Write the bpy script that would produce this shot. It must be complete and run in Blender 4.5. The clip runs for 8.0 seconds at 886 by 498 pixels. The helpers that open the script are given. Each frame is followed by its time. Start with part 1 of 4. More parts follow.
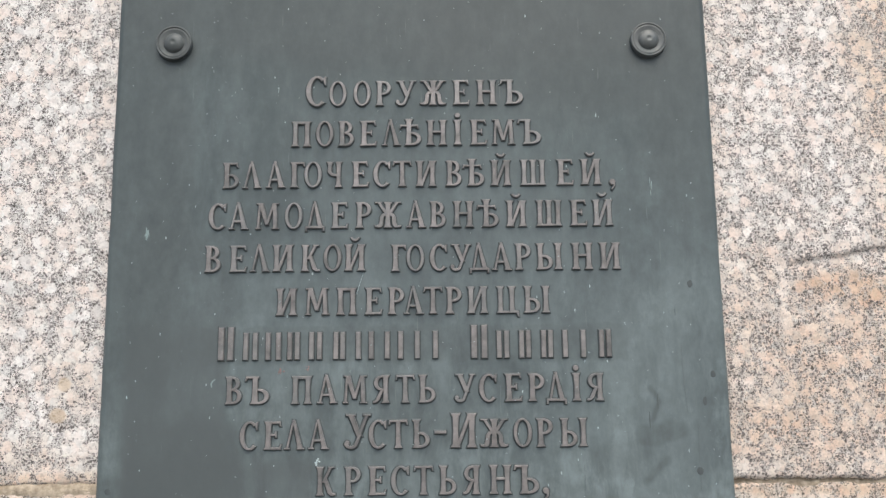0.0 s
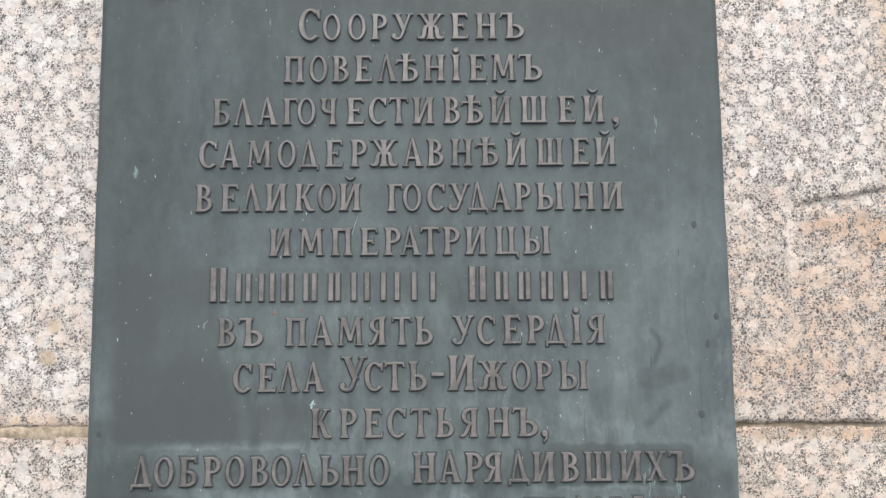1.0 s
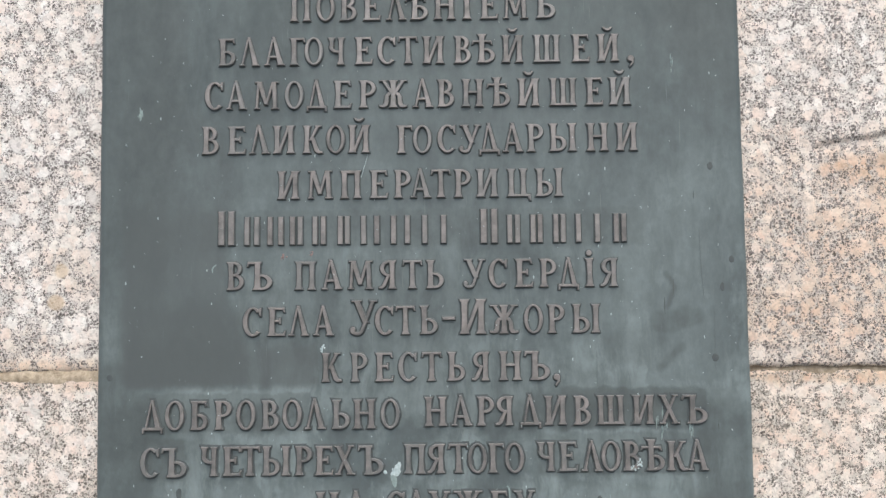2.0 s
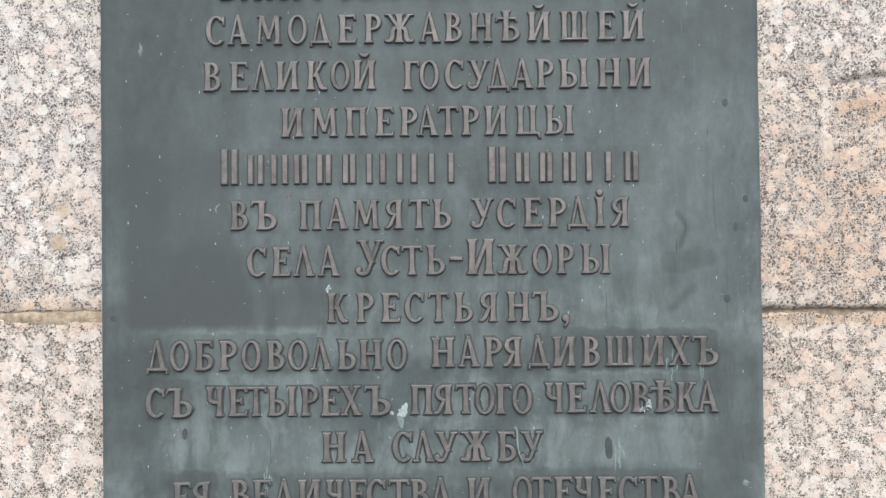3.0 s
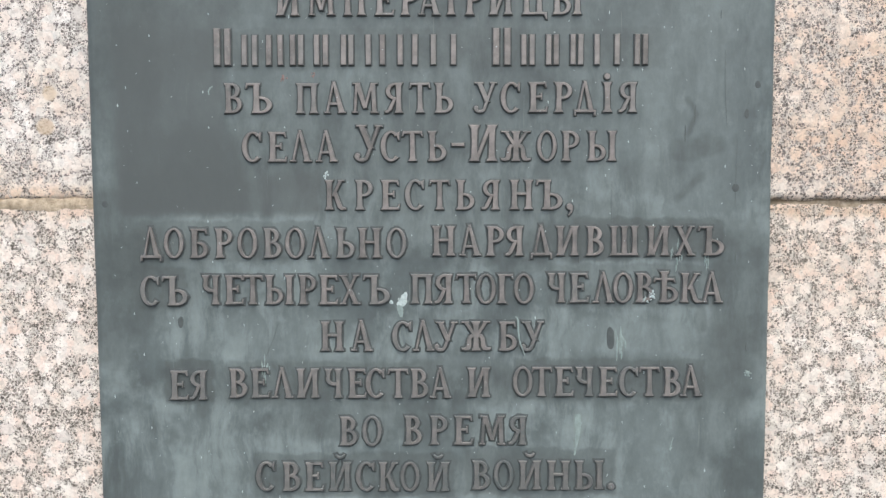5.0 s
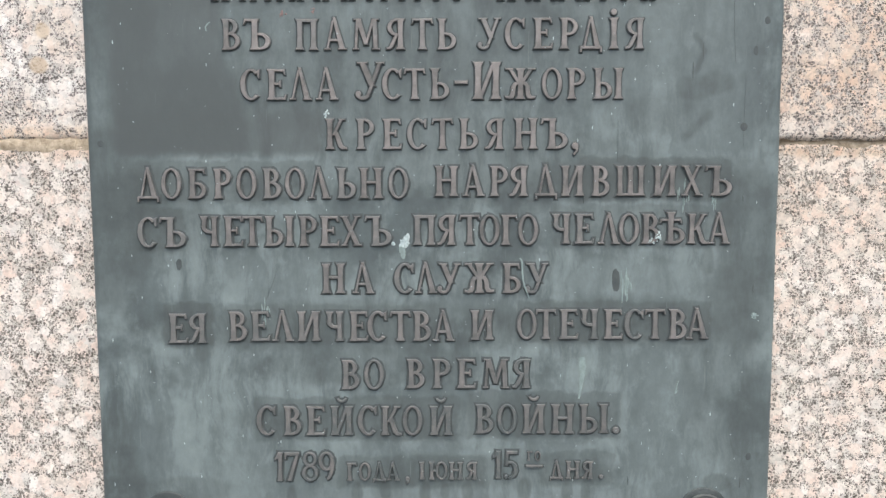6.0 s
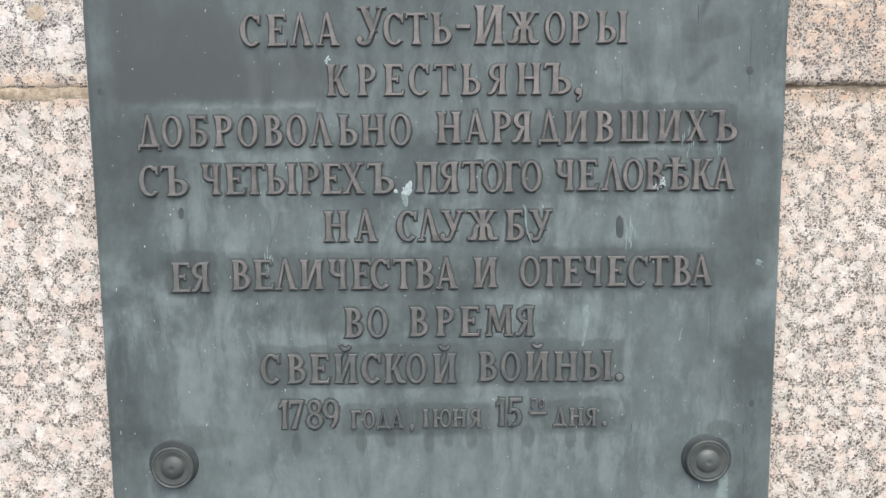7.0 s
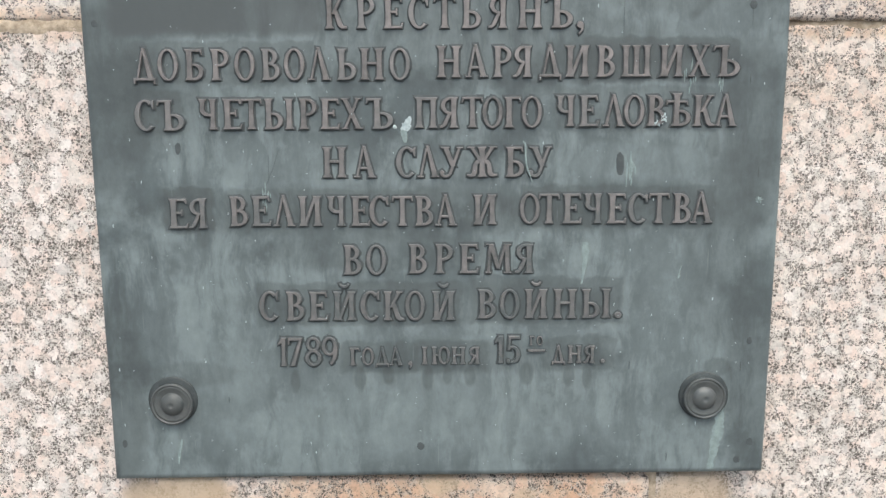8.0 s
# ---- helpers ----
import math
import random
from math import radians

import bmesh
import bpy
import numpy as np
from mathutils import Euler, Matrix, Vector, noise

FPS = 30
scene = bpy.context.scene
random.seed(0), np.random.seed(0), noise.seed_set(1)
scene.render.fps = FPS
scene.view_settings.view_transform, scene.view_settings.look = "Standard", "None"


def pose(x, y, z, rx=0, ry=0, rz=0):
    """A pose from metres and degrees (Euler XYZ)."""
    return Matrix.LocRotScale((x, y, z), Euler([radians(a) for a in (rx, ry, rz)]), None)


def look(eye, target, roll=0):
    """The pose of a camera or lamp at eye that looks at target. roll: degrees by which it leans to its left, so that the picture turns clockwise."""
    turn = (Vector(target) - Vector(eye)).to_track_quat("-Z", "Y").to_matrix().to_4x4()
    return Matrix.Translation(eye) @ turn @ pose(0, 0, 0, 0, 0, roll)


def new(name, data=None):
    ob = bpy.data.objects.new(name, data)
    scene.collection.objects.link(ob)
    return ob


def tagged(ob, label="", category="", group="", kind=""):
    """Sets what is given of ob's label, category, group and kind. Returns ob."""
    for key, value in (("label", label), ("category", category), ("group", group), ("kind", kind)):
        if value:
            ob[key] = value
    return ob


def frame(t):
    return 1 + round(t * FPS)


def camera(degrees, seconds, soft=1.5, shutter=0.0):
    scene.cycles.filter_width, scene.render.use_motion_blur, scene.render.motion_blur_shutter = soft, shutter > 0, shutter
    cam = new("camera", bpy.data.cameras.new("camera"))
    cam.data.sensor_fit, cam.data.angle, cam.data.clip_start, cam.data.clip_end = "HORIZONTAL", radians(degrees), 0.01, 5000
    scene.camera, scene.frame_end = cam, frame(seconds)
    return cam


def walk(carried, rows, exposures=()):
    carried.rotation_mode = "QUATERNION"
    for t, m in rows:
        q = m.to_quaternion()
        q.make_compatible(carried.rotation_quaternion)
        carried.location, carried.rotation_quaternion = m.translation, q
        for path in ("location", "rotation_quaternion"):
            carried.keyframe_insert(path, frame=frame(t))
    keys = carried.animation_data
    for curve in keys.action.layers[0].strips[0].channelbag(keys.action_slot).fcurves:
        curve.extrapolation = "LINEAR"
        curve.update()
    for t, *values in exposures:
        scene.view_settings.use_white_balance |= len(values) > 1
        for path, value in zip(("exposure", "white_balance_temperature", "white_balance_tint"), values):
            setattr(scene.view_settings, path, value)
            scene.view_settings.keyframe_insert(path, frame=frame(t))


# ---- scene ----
cam = camera(56.8, 8.0, soft=1.42)
PATH = [
    (0, (0.037, -0.938, 1.463), (0.035, 1.033, 1.803), -0.6),
    (0.5, (0.037, -0.922, 1.452), (0.041, 1.056, 1.751), -0.7),
    (1, (0.039, -0.91, 1.446), (0.037, 1.076, 1.686), -0.5),
    (1.5, (0.036, -0.903, 1.436), (0.027, 1.087, 1.632), -0.5),
    (3, (0.032, -0.877, 1.405), (-0.002, 1.122, 1.456), -0.5),
    (3.5, (0.031, -0.871, 1.392), (0.001, 1.129, 1.406), -0.1),
    (4, (0.026, -0.865, 1.382), (0.002, 1.135, 1.356), -0.0),
    (5.5, (0.021, -0.849, 1.338), (0.006, 1.146, 1.194), -0.1),
    (6, (0.017, -0.843, 1.316), (0.006, 1.15, 1.154), -0.1),
    (6.5, (0.017, -0.842, 1.305), (0.002, 1.149, 1.111), -0.3),
    (7, (0.018, -0.842, 1.288), (-0.003, 1.145, 1.064), -0.4),
    (7.5, (0.016, -0.842, 1.273), (-0.002, 1.14, 1.004), -0.4),
    (8, (0.013, -0.842, 1.258), (0.005, 1.134, 0.951), -0.2),
]
walk(cam, [(t, look(eye, target, roll)) for t, eye, target, roll in PATH], [(0, -0.03), (1.5, 0.0), (3.5, 0.0), (5.5, 0.08), (6.5, 0.06), (7.5, 0.01), (8, 0.0)])

# ---------------------------------------------------------------- sky and sun: bright overcast day
SUN_HEIGHT, SUN_SIDE = 58.0, 8.0
world = bpy.data.worlds.new("overcast_sky")
scene.world = world
world.use_nodes = True
wn = world.node_tree.nodes
sky = wn.new("ShaderNodeTexSky")
sky.sky_type = "NISHITA"
sky.sun_disc = False
sky.sun_elevation = radians(SUN_HEIGHT)
sky.sun_rotation = radians(180 - SUN_SIDE)
sky.air_density, sky.dust_density, sky.ozone_density = 1.0, 4.0, 1.0
wn["Background"].inputs["Strength"].default_value = 0.175
world.node_tree.links.new(sky.outputs["Color"], wn["Background"].inputs["Color"])
sun = new("sun", bpy.data.lights.new("sun", "SUN"))
sun.data.energy, sun.data.angle, sun.data.color = 2.3, radians(60), (1.0, 0.95, 0.86)
sun.matrix_world = look((1.0 * math.sin(radians(SUN_SIDE)) * 5, -5 * math.cos(radians(SUN_SIDE)), 5 * math.tan(radians(SUN_HEIGHT))), (0, 0, 0))


# ---------------------------------------------------------------- materials
class Paint:
    """A small builder of node materials; all lengths in metres."""

    def __init__(self, name, rough=0.6, metal=0.0, spec=0.5):
        self.mat = bpy.data.materials.new(name)
        self.mat.use_nodes = True
        self.tree = self.mat.node_tree
        self.bsdf = self.tree.nodes["Principled BSDF"]
        self.bsdf.inputs["Roughness"].default_value = rough
        self.bsdf.inputs["Metallic"].default_value = metal
        self.bsdf.inputs["Specular IOR Level"].default_value = spec
        self.place = self.node("ShaderNodeNewGeometry").outputs["Position"]

    def node(self, kind):
        return self.tree.nodes.new(kind)

    def put(self, value, socket):
        if isinstance(value, (int, float)):
            socket.default_value = value
        elif isinstance(value, tuple):
            socket.default_value = (*value, 1.0)[: len(socket.default_value)]
        else:
            self.tree.links.new(value, socket)

    def math(self, op, a, b=0.0, clamp=False):
        n = self.node("ShaderNodeMath")
        n.operation, n.use_clamp = op, clamp
        self.put(a, n.inputs[0])
        self.put(b, n.inputs[1])
        return n.outputs[0]

    def stretch(self, sx, sy, sz, at=(0, 0, 0), source=None):
        n = self.node("ShaderNodeMapping")
        n.inputs["Scale"].default_value = (sx, sy, sz)
        n.inputs["Location"].default_value = at
        self.put(source or self.place, n.inputs["Vector"])
        return n.outputs[0]

    def noise(self, scale, detail=3.0, rough=0.55, source=None, colour=False):
        n = self.node("ShaderNodeTexNoise")
        n.inputs["Scale"].default_value, n.inputs["Detail"].default_value, n.inputs["Roughness"].default_value = scale, detail, rough
        self.put(source or self.place, n.inputs["Vector"])
        return n.outputs["Color" if colour else "Fac"]

    def cells(self, scale, source=None, feature="F1", out="Color"):
        n = self.node("ShaderNodeTexVoronoi")
        n.feature = feature
        n.inputs["Scale"].default_value = scale
        self.put(source or self.place, n.inputs["Vector"])
        return n.outputs[out]

    def step(self, value, low, high, to0=0.0, to1=1.0):
        n = self.node("ShaderNodeMapRange")
        n.interpolation_type = "SMOOTHSTEP"
        self.put(value, n.inputs["Value"])
        for key, v in (("From Min", low), ("From Max", high), ("To Min", to0), ("To Max", to1)):
            self.put(v, n.inputs[key])
        return n.outputs["Result"]

    def mix(self, fac, a, b, how="MIX"):
        n = self.node("ShaderNodeMix")
        n.data_type, n.blend_type = "RGBA", how
        self.put(fac, n.inputs[0])
        self.put(a, n.inputs[6])
        self.put(b, n.inputs[7])
        return n.outputs[2]

    def ramp(self, value, *stops):
        n = self.node("ShaderNodeValToRGB")
        n.color_ramp.interpolation = "LINEAR"
        el = n.color_ramp.elements
        while len(el) < len(stops):
            el.new(0.5)
        for e, (p, c) in zip(el, stops):
            e.position, e.color = p, (*c, 1.0)
        self.put(value, n.inputs["Fac"])
        return n.outputs["Color"]

    def first(self, colour):
        n = self.node("ShaderNodeSeparateColor")
        self.put(colour, n.inputs[0])
        return n.outputs

    def shift(self, amount, scale, source=None, detail=2.0):
        """The place, pushed about by noise."""
        c = self.noise(scale, detail, 0.6, source=source, colour=True)
        n = self.node("ShaderNodeVectorMath")
        n.operation = "MULTIPLY_ADD"
        self.put(c, n.inputs[0])
        n.inputs[1].default_value = (amount, amount, amount)
        self.put(source or self.place, n.inputs[2])
        return n.outputs[0]

    def blot(self, x, z, rx, rz, soft=0.5, ragged=0.5, scale=25.0):
        """A stain with an uneven outline round (x, z) on an upright face."""
        n = self.node("ShaderNodeVectorMath")
        n.operation = "LENGTH"
        self.put(self.stretch(1 / rx, 0.0, 1 / rz, (-x / rx, 0, -z / rz)), n.inputs[0])
        edge = self.math("ADD", n.outputs["Value"], self.math("MULTIPLY", self.math("SUBTRACT", self.noise(scale, 4.0), 0.5), ragged * 2))
        return self.step(edge, 1 - soft / 2, 1 + soft / 2, 1.0, 0.0)

    def smear(self, xa, za, xb, zb, wide, soft):
        """A smear with soft borders along the line from (xa, za) to (xb, zb)."""
        n = self.node("ShaderNodeSeparateXYZ")
        self.put(self.shift(0.004, 90.0, detail=5.0), n.inputs[0])
        px, pz = self.math("SUBTRACT", n.outputs["X"], xa + 0.002), self.math("SUBTRACT", n.outputs["Z"], za + 0.002)
        dx, dz = xb - xa, zb - za
        k = dx * dx + dz * dz
        f = self.math("ADD", self.math("MULTIPLY", px, dx / k), self.math("MULTIPLY", pz, dz / k), True)
        ex, ez = self.math("SUBTRACT", px, self.math("MULTIPLY", f, dx)), self.math("SUBTRACT", pz, self.math("MULTIPLY", f, dz))
        away = self.math("SQRT", self.math("ADD", self.math("MULTIPLY", ex, ex), self.math("MULTIPLY", ez, ez)))
        return self.step(away, wide * (1 - soft), wide * (1 + soft), 1.0, 0.0)

    def patch(self, x0, x1, z0, z1, soft, soft_top, rag=0.012):
        """A field with fairly straight, slightly ragged borders on an upright face."""
        n = self.node("ShaderNodeSeparateXYZ")
        self.put(self.shift(rag, 45.0, detail=6.0), n.inputs[0])
        x, z, h = n.outputs["X"], n.outputs["Z"], rag / 2
        m = self.math("MULTIPLY", self.step(x, x0 - soft + h, x0 + soft + h), self.step(x, x1 - soft + h, x1 + soft + h, 1.0, 0.0))
        m = self.math("MULTIPLY", m, self.step(z, z0 - soft + h, z0 + soft + h))
        return self.math("MULTIPLY", m, self.step(z, z1 - soft_top + h, z1 + soft_top + h, 1.0, 0.0))

    def bump(self, height, strength, distance):
        n = self.node("ShaderNodeBump")
        n.inputs["Strength"].default_value, n.inputs["Distance"].default_value = strength, distance
        self.put(height, n.inputs["Height"])
        self.put(n.outputs[0], self.bsdf.inputs["Normal"])

    def done(self, colour, rough=None):
        self.put(colour, self.bsdf.inputs["Base Color"])
        if rough is not None:
            self.put(rough, self.bsdf.inputs["Roughness"])
        return self.mat


def granite(name, tint, warm, dense, stains=(), smears=(), cold=0.0):
    """Coarse pale granite: rounded white and pinkish feldspar, translucent grey quartz between, and black mica flakes in loose chains. tint: its general
    hue; warm: how peach the feldspar is; dense: how much more quartz and mica there is; stains: ellipses (x, z, rx, rz, strength) of rusty colour;
    smears: the same, of orange mortar; cold: how blue-grey the quartz and mica are."""
    p = Paint(name, 0.62, 0.0, 0.45)
    place = p.shift(0.014, 80.0)
    spar = p.first(p.cells(66.0, place))
    rim = p.cells(66.0, place, out="Distance")
    base = p.ramp(spar[0], (0.0, (0.72, 0.71, 0.70)), (0.22, (0.87, 0.86, 0.845)), (0.52, (0.83, 0.795, 0.765)), (0.80, (0.82, 0.755, 0.715)), (1.0, (0.90, 0.895, 0.89)))
    base = p.mix(1.0, base, tint, "MULTIPLY")
    # crystals inside the feldspar
    grain = p.first(p.cells(300.0, p.shift(0.006, 220.0)))
    base = p.mix(0.55, base, p.ramp(grain[0], (0.0, (0.62, 0.615, 0.61)), (0.35, (0.94, 0.94, 0.94)), (1.0, (1.06, 1.06, 1.06))), "MULTIPLY")
    hue = p.first(p.cells(120.0, p.shift(0.010, 120.0)))
    base = p.mix(0.75 - 0.35 * cold, base, p.ramp(hue[1], (0.0, (0.96, 0.975, 0.95)), (0.35, (1.05, 1.045, 1.035)), (0.65, (1.03, 0.99, 0.96)), (0.88, (1.02, 0.935, 0.89)), (1.0, (1.06, 1.06, 1.06))), "MULTIPLY")
    # peach feldspar and rusty ground water, in soft large patches
    peach = p.step(p.noise(9.0, 5.0, 0.65), 0.74 - 0.42 * warm, 0.96 - 0.36 * warm)
    base = p.mix(p.math("MULTIPLY", peach, 0.8), base, p.mix(1.0, base, (0.93, 0.84, 0.765), "MULTIPLY"))
    for x, z, rx, rz, strength in stains:
        rust = p.math("MULTIPLY", p.blot(x, z, rx, rz, 1.3, 0.9, 22.0), strength)
        base = p.mix(p.math("MULTIPLY", rust, 0.8), base, p.mix(1.0, base, (0.85, 0.71, 0.58), "MULTIPLY"))
    # quartz lies between the feldspar grains, and in patches
    matrix = p.math("ADD", p.math("MULTIPLY", rim, 0.62), p.math("MULTIPLY", p.noise(62.0, 5.0, 0.62), 0.58))
    grey = p.step(matrix, 0.50 - dense, 0.72 - dense)
    tone = p.first(p.cells(210.0, p.shift(0.009, 150.0)))
    quartz = p.ramp(tone[0], (0.0, (0.37 - 0.02 * cold, 0.355, 0.315 + 0.05 * cold)), (1.0, (0.67 - 0.03 * cold, 0.645, 0.59 + 0.05 * cold)))
    base = p.mix(p.math("MULTIPLY", p.math("MULTIPLY", grey, tone[1]), 0.80), base, quartz)
    # mica: flakes of three sizes, each with an outline of its own, crowded in the quartz and rare outside it
    for size, seed, keep, thick, force in ((290.0, 0.0, 0.948, 0.71, 0.86), (430.0, 3.7, 0.903, 0.55, 0.87), (680.0, 8.1, 0.888, 0.51, 0.81)):
        where = p.stretch(1, 1, 1, (seed, 0, seed), p.shift(1.15 / size, size * 0.8))
        flake = p.first(p.cells(size, where))
        crowd = p.step(matrix, 0.46 - dense, 0.72 - dense, keep + 0.07, thick - 0.06)
        chosen = p.step(p.math("SUBTRACT", flake[2], crowd), 0.0, 0.05)
        round_off = p.step(p.math("SUBTRACT", p.cells(size, where, out="Distance"), p.math("MULTIPLY", flake[0], 0.22)), 0.30, 0.42, 1.0, 0.0)
        dark = p.ramp(flake[1], (0.0, (0.022, 0.018, 0.014)), (0.45, (0.088, 0.076, 0.064 + 0.020 * cold)), (1.0, (0.29, 0.265, 0.235 + 0.05 * cold)))
        base = p.mix(p.math("MULTIPLY", p.math("MULTIPLY", chosen, round_off), force), base, dark)
    # fine dust and pitting over all of it
    dust = p.noise(420.0, 4.0, 0.75)
    base = p.mix(0.6, base, p.ramp(dust, (0.28, (0.68, 0.70, 0.70)), (0.50, (1.0, 1.0, 1.0)), (0.75, (1.14, 1.14, 1.14))), "MULTIPLY")
    for x, z, rx, rz, strength in smears:
        base = p.mix(p.math("MULTIPLY", p.blot(x, z, rx, rz, 0.5, 0.5, 30.0), strength), base, p.ramp(p.noise(50.0, 5.0), (0.3, (0.50, 0.39, 0.26)), (0.7, (0.68, 0.56, 0.41))))
    height = p.math("ADD", p.noise(150.0, 6.0, 0.7), p.math("MULTIPLY", grain[1], 0.3))
    p.bump(height, 0.6, 0.0014)
    return p.done(base, p.step(grain[2], 0.0, 1.0, 0.45, 0.75))


def patina():
    """Old bronze sheet: grey-green patina with pale runs below the lettering and a browner rubbed field."""
    p = Paint("patinated_bronze", 0.52, 0.0, 0.42)
    broad = p.noise(5.0, 5.0, 0.6)
    base = p.mix(p.step(broad, 0.35, 0.7), (0.093, 0.119, 0.125), (0.132, 0.169, 0.175))
    z = p.node("ShaderNodeSeparateXYZ")
    p.put(p.place, z.inputs[0])
    # the upper field has kept more of its dark brown skin
    skin = p.step(p.math("ADD", z.outputs["Z"], p.math("MULTIPLY", p.math("SUBTRACT", p.noise(7.0, 4.0), 0.5), 0.3)), 1.54, 1.90, 0.0, 0.80)
    base = p.mix(skin, base, (0.066, 0.091, 0.094))
    base = p.mix(p.step(p.math("ADD", z.outputs["Z"], p.math("MULTIPLY", p.noise(9.0, 4.0), 0.10)), 1.84, 1.99, 0.0, 0.75), base, (0.050, 0.072, 0.075))
    # vertical runs of pale verdigris, stronger on the lower half
    low = p.step(p.math("ADD", z.outputs["Z"], p.math("MULTIPLY", p.noise(6.0), 0.3)), 1.36, 1.84, 1.0, 0.15)
    runs = p.noise(1.0, 6.0, 0.66, p.stretch(34.0, 1.0, 8.0, source=p.shift(0.03, 12.0)))
    wash = p.noise(13.0, 5.0, 0.6, p.stretch(1.0, 1.0, 0.8, (2.2, 0, 4.1)))
    low = p.math("MULTIPLY", low, p.step(z.outputs["Z"], 0.88, 0.96, 0.9, 1.0))
    pale = p.math("MULTIPLY", p.math("MULTIPLY", p.step(runs, 0.34, 0.58), p.step(wash, 0.38, 0.56)), low)
    for x, zz, rx, rz, s in PALE:
        pale = p.math("MAXIMUM", pale, p.math("MULTIPLY", p.math("MULTIPLY", p.blot(x, zz, rx, rz, 1.1, 0.45), p.step(runs, 0.25, 0.6, 0.35, 1.0)), s))
    base = p.mix(p.math("MULTIPLY", pale, 0.9), base, (0.232, 0.292, 0.298))
    bloom = p.step(p.noise(30.0, 6.0, 0.68, p.stretch(1.0, 1.0, 0.7, (7.7, 0, 3.3))), 0.54, 0.66)
    base = p.mix(p.math("MULTIPLY", p.math("MULTIPLY", bloom, low), 0.55), base, (0.225, 0.285, 0.290))
    for x, zz, rx, rz, s in DARK:
        base = p.mix(p.math("MULTIPLY", p.blot(x, zz, rx, rz, 0.5, 0.34, max(24.0, 0.5 / min(rx, rz))), s), base, (0.080, 0.099, 0.101))
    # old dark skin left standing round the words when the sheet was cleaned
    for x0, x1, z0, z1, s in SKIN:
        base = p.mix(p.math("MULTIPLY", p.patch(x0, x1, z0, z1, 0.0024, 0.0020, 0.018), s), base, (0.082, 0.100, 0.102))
    for line, wide, s in SMEAR:
        mark = 0.0
        for (xa, za), (xb, zb) in zip(line, line[1:]):
            mark = p.math("MAXIMUM", mark, p.smear(xa, za, xb, zb, wide, 0.75))
        base = p.mix(p.math("MULTIPLY", mark, s), base, (0.080, 0.099, 0.102))
    fine = p.noise(90.0, 6.0, 0.7)
    base = p.mix(0.35, base, p.ramp(fine, (0.3, (0.72, 0.72, 0.72)), (0.7, (1.18, 1.18, 1.18))), "MULTIPLY")
    cloud = p.noise(1.0, 6.0, 0.7, p.stretch(55.0, 1.0, 30.0, (1.3, 0, 2.9)))
    base = p.mix(0.6, base, p.ramp(cloud, (0.32, (0.73, 0.74, 0.75)), (0.5, (0.94, 0.94, 0.94)), (0.68, (1.16, 1.18, 1.18))), "MULTIPLY")
    # smooth fields that were rubbed down or painted over
    for x0, x1, z0, z1, soft, soft_top, s in RUBBED:
        base = p.mix(p.math("MULTIPLY", p.patch(x0, x1, z0, z1, soft, soft_top), s), base, (0.087, 0.105, 0.108))
    # faint scratches and tiny pits
    scratch = p.step(p.noise(1.0, 2.0, 0.5, p.stretch(380.0, 1.0, 14.0)), 0.70, 0.76)
    base = p.mix(p.math("MULTIPLY", scratch, 0.30), base, (0.25, 0.31, 0.30))
    scuff = p.step(p.noise(150.0, 5.0, 0.75, p.stretch(1.0, 1.0, 0.8, (3.1, 0, 8.7))), 0.62, 0.72)
    base = p.mix(p.math("MULTIPLY", p.math("MULTIPLY", scuff, p.step(wash, 0.42, 0.58)), 0.45), base, (0.23, 0.29, 0.288))
    p.bump(p.math("ADD", p.noise(28.0, 4.0), p.math("MULTIPLY", p.noise(420.0, 3.0), 0.12)), 0.35, 0.0012)
    return p.done(base, p.step(fine, 0.3, 0.7, 0.42, 0.60))


def worn_bronze(name, low, high, rough=0.45, metal=0.25, weathered=0.0):
    """Bronze that was handled and rained on. weathered: how much more patina lies on what is low on the sheet, letter by letter."""
    p = Paint(name, rough, metal, 0.5)
    info = p.node("ShaderNodeObjectInfo").outputs["Random"]
    tone = p.math("ADD", p.math("MULTIPLY", p.noise(60.0, 5.0, 0.65), 0.8), p.math("MULTIPLY", info, 0.2))
    base = p.ramp(tone, (0.30, low), (0.68, high))
    green = p.math("MULTIPLY", p.step(p.noise(26.0, 6.0, 0.7, p.stretch(1, 1, 1, (5, 2, 1))), 0.50, 0.70), 0.6)
    if weathered:
        z = p.node("ShaderNodeSeparateXYZ")
        p.put(p.place, z.inputs[0])
        down = p.step(p.math("ADD", z.outputs["Z"], p.math("MULTIPLY", p.noise(9.0, 3.0), 0.16)), 1.02, 1.48, 0.68, 0.12)
        film = p.math("MULTIPLY", p.math("ADD", down, p.math("MULTIPLY", p.step(info, 0.62, 0.95), 0.35)), p.step(p.noise(75.0, 5.0, 0.7), 0.25, 0.65, 0.45, 1.1))
        green = p.math("MAXIMUM", green, p.math("MULTIPLY", film, weathered, True))
    base = p.mix(green, base, (0.124, 0.150, 0.152))
    p.bump(p.noise(320.0, 4.0, 0.6), 0.4, 0.0006)
    return p.done(base, p.step(tone, 0.3, 0.7, rough + 0.1, rough - 0.05))


def plain(name, low, high, rough, scale, bump=0.0008):
    p = Paint(name, rough, 0.0, 0.4)
    p.bump(p.noise(scale * 3, 6.0, 0.65), 0.5, bump)
    return p.done(p.ramp(p.noise(scale, 6.0, 0.65), (0.3, low), (0.7, high)))


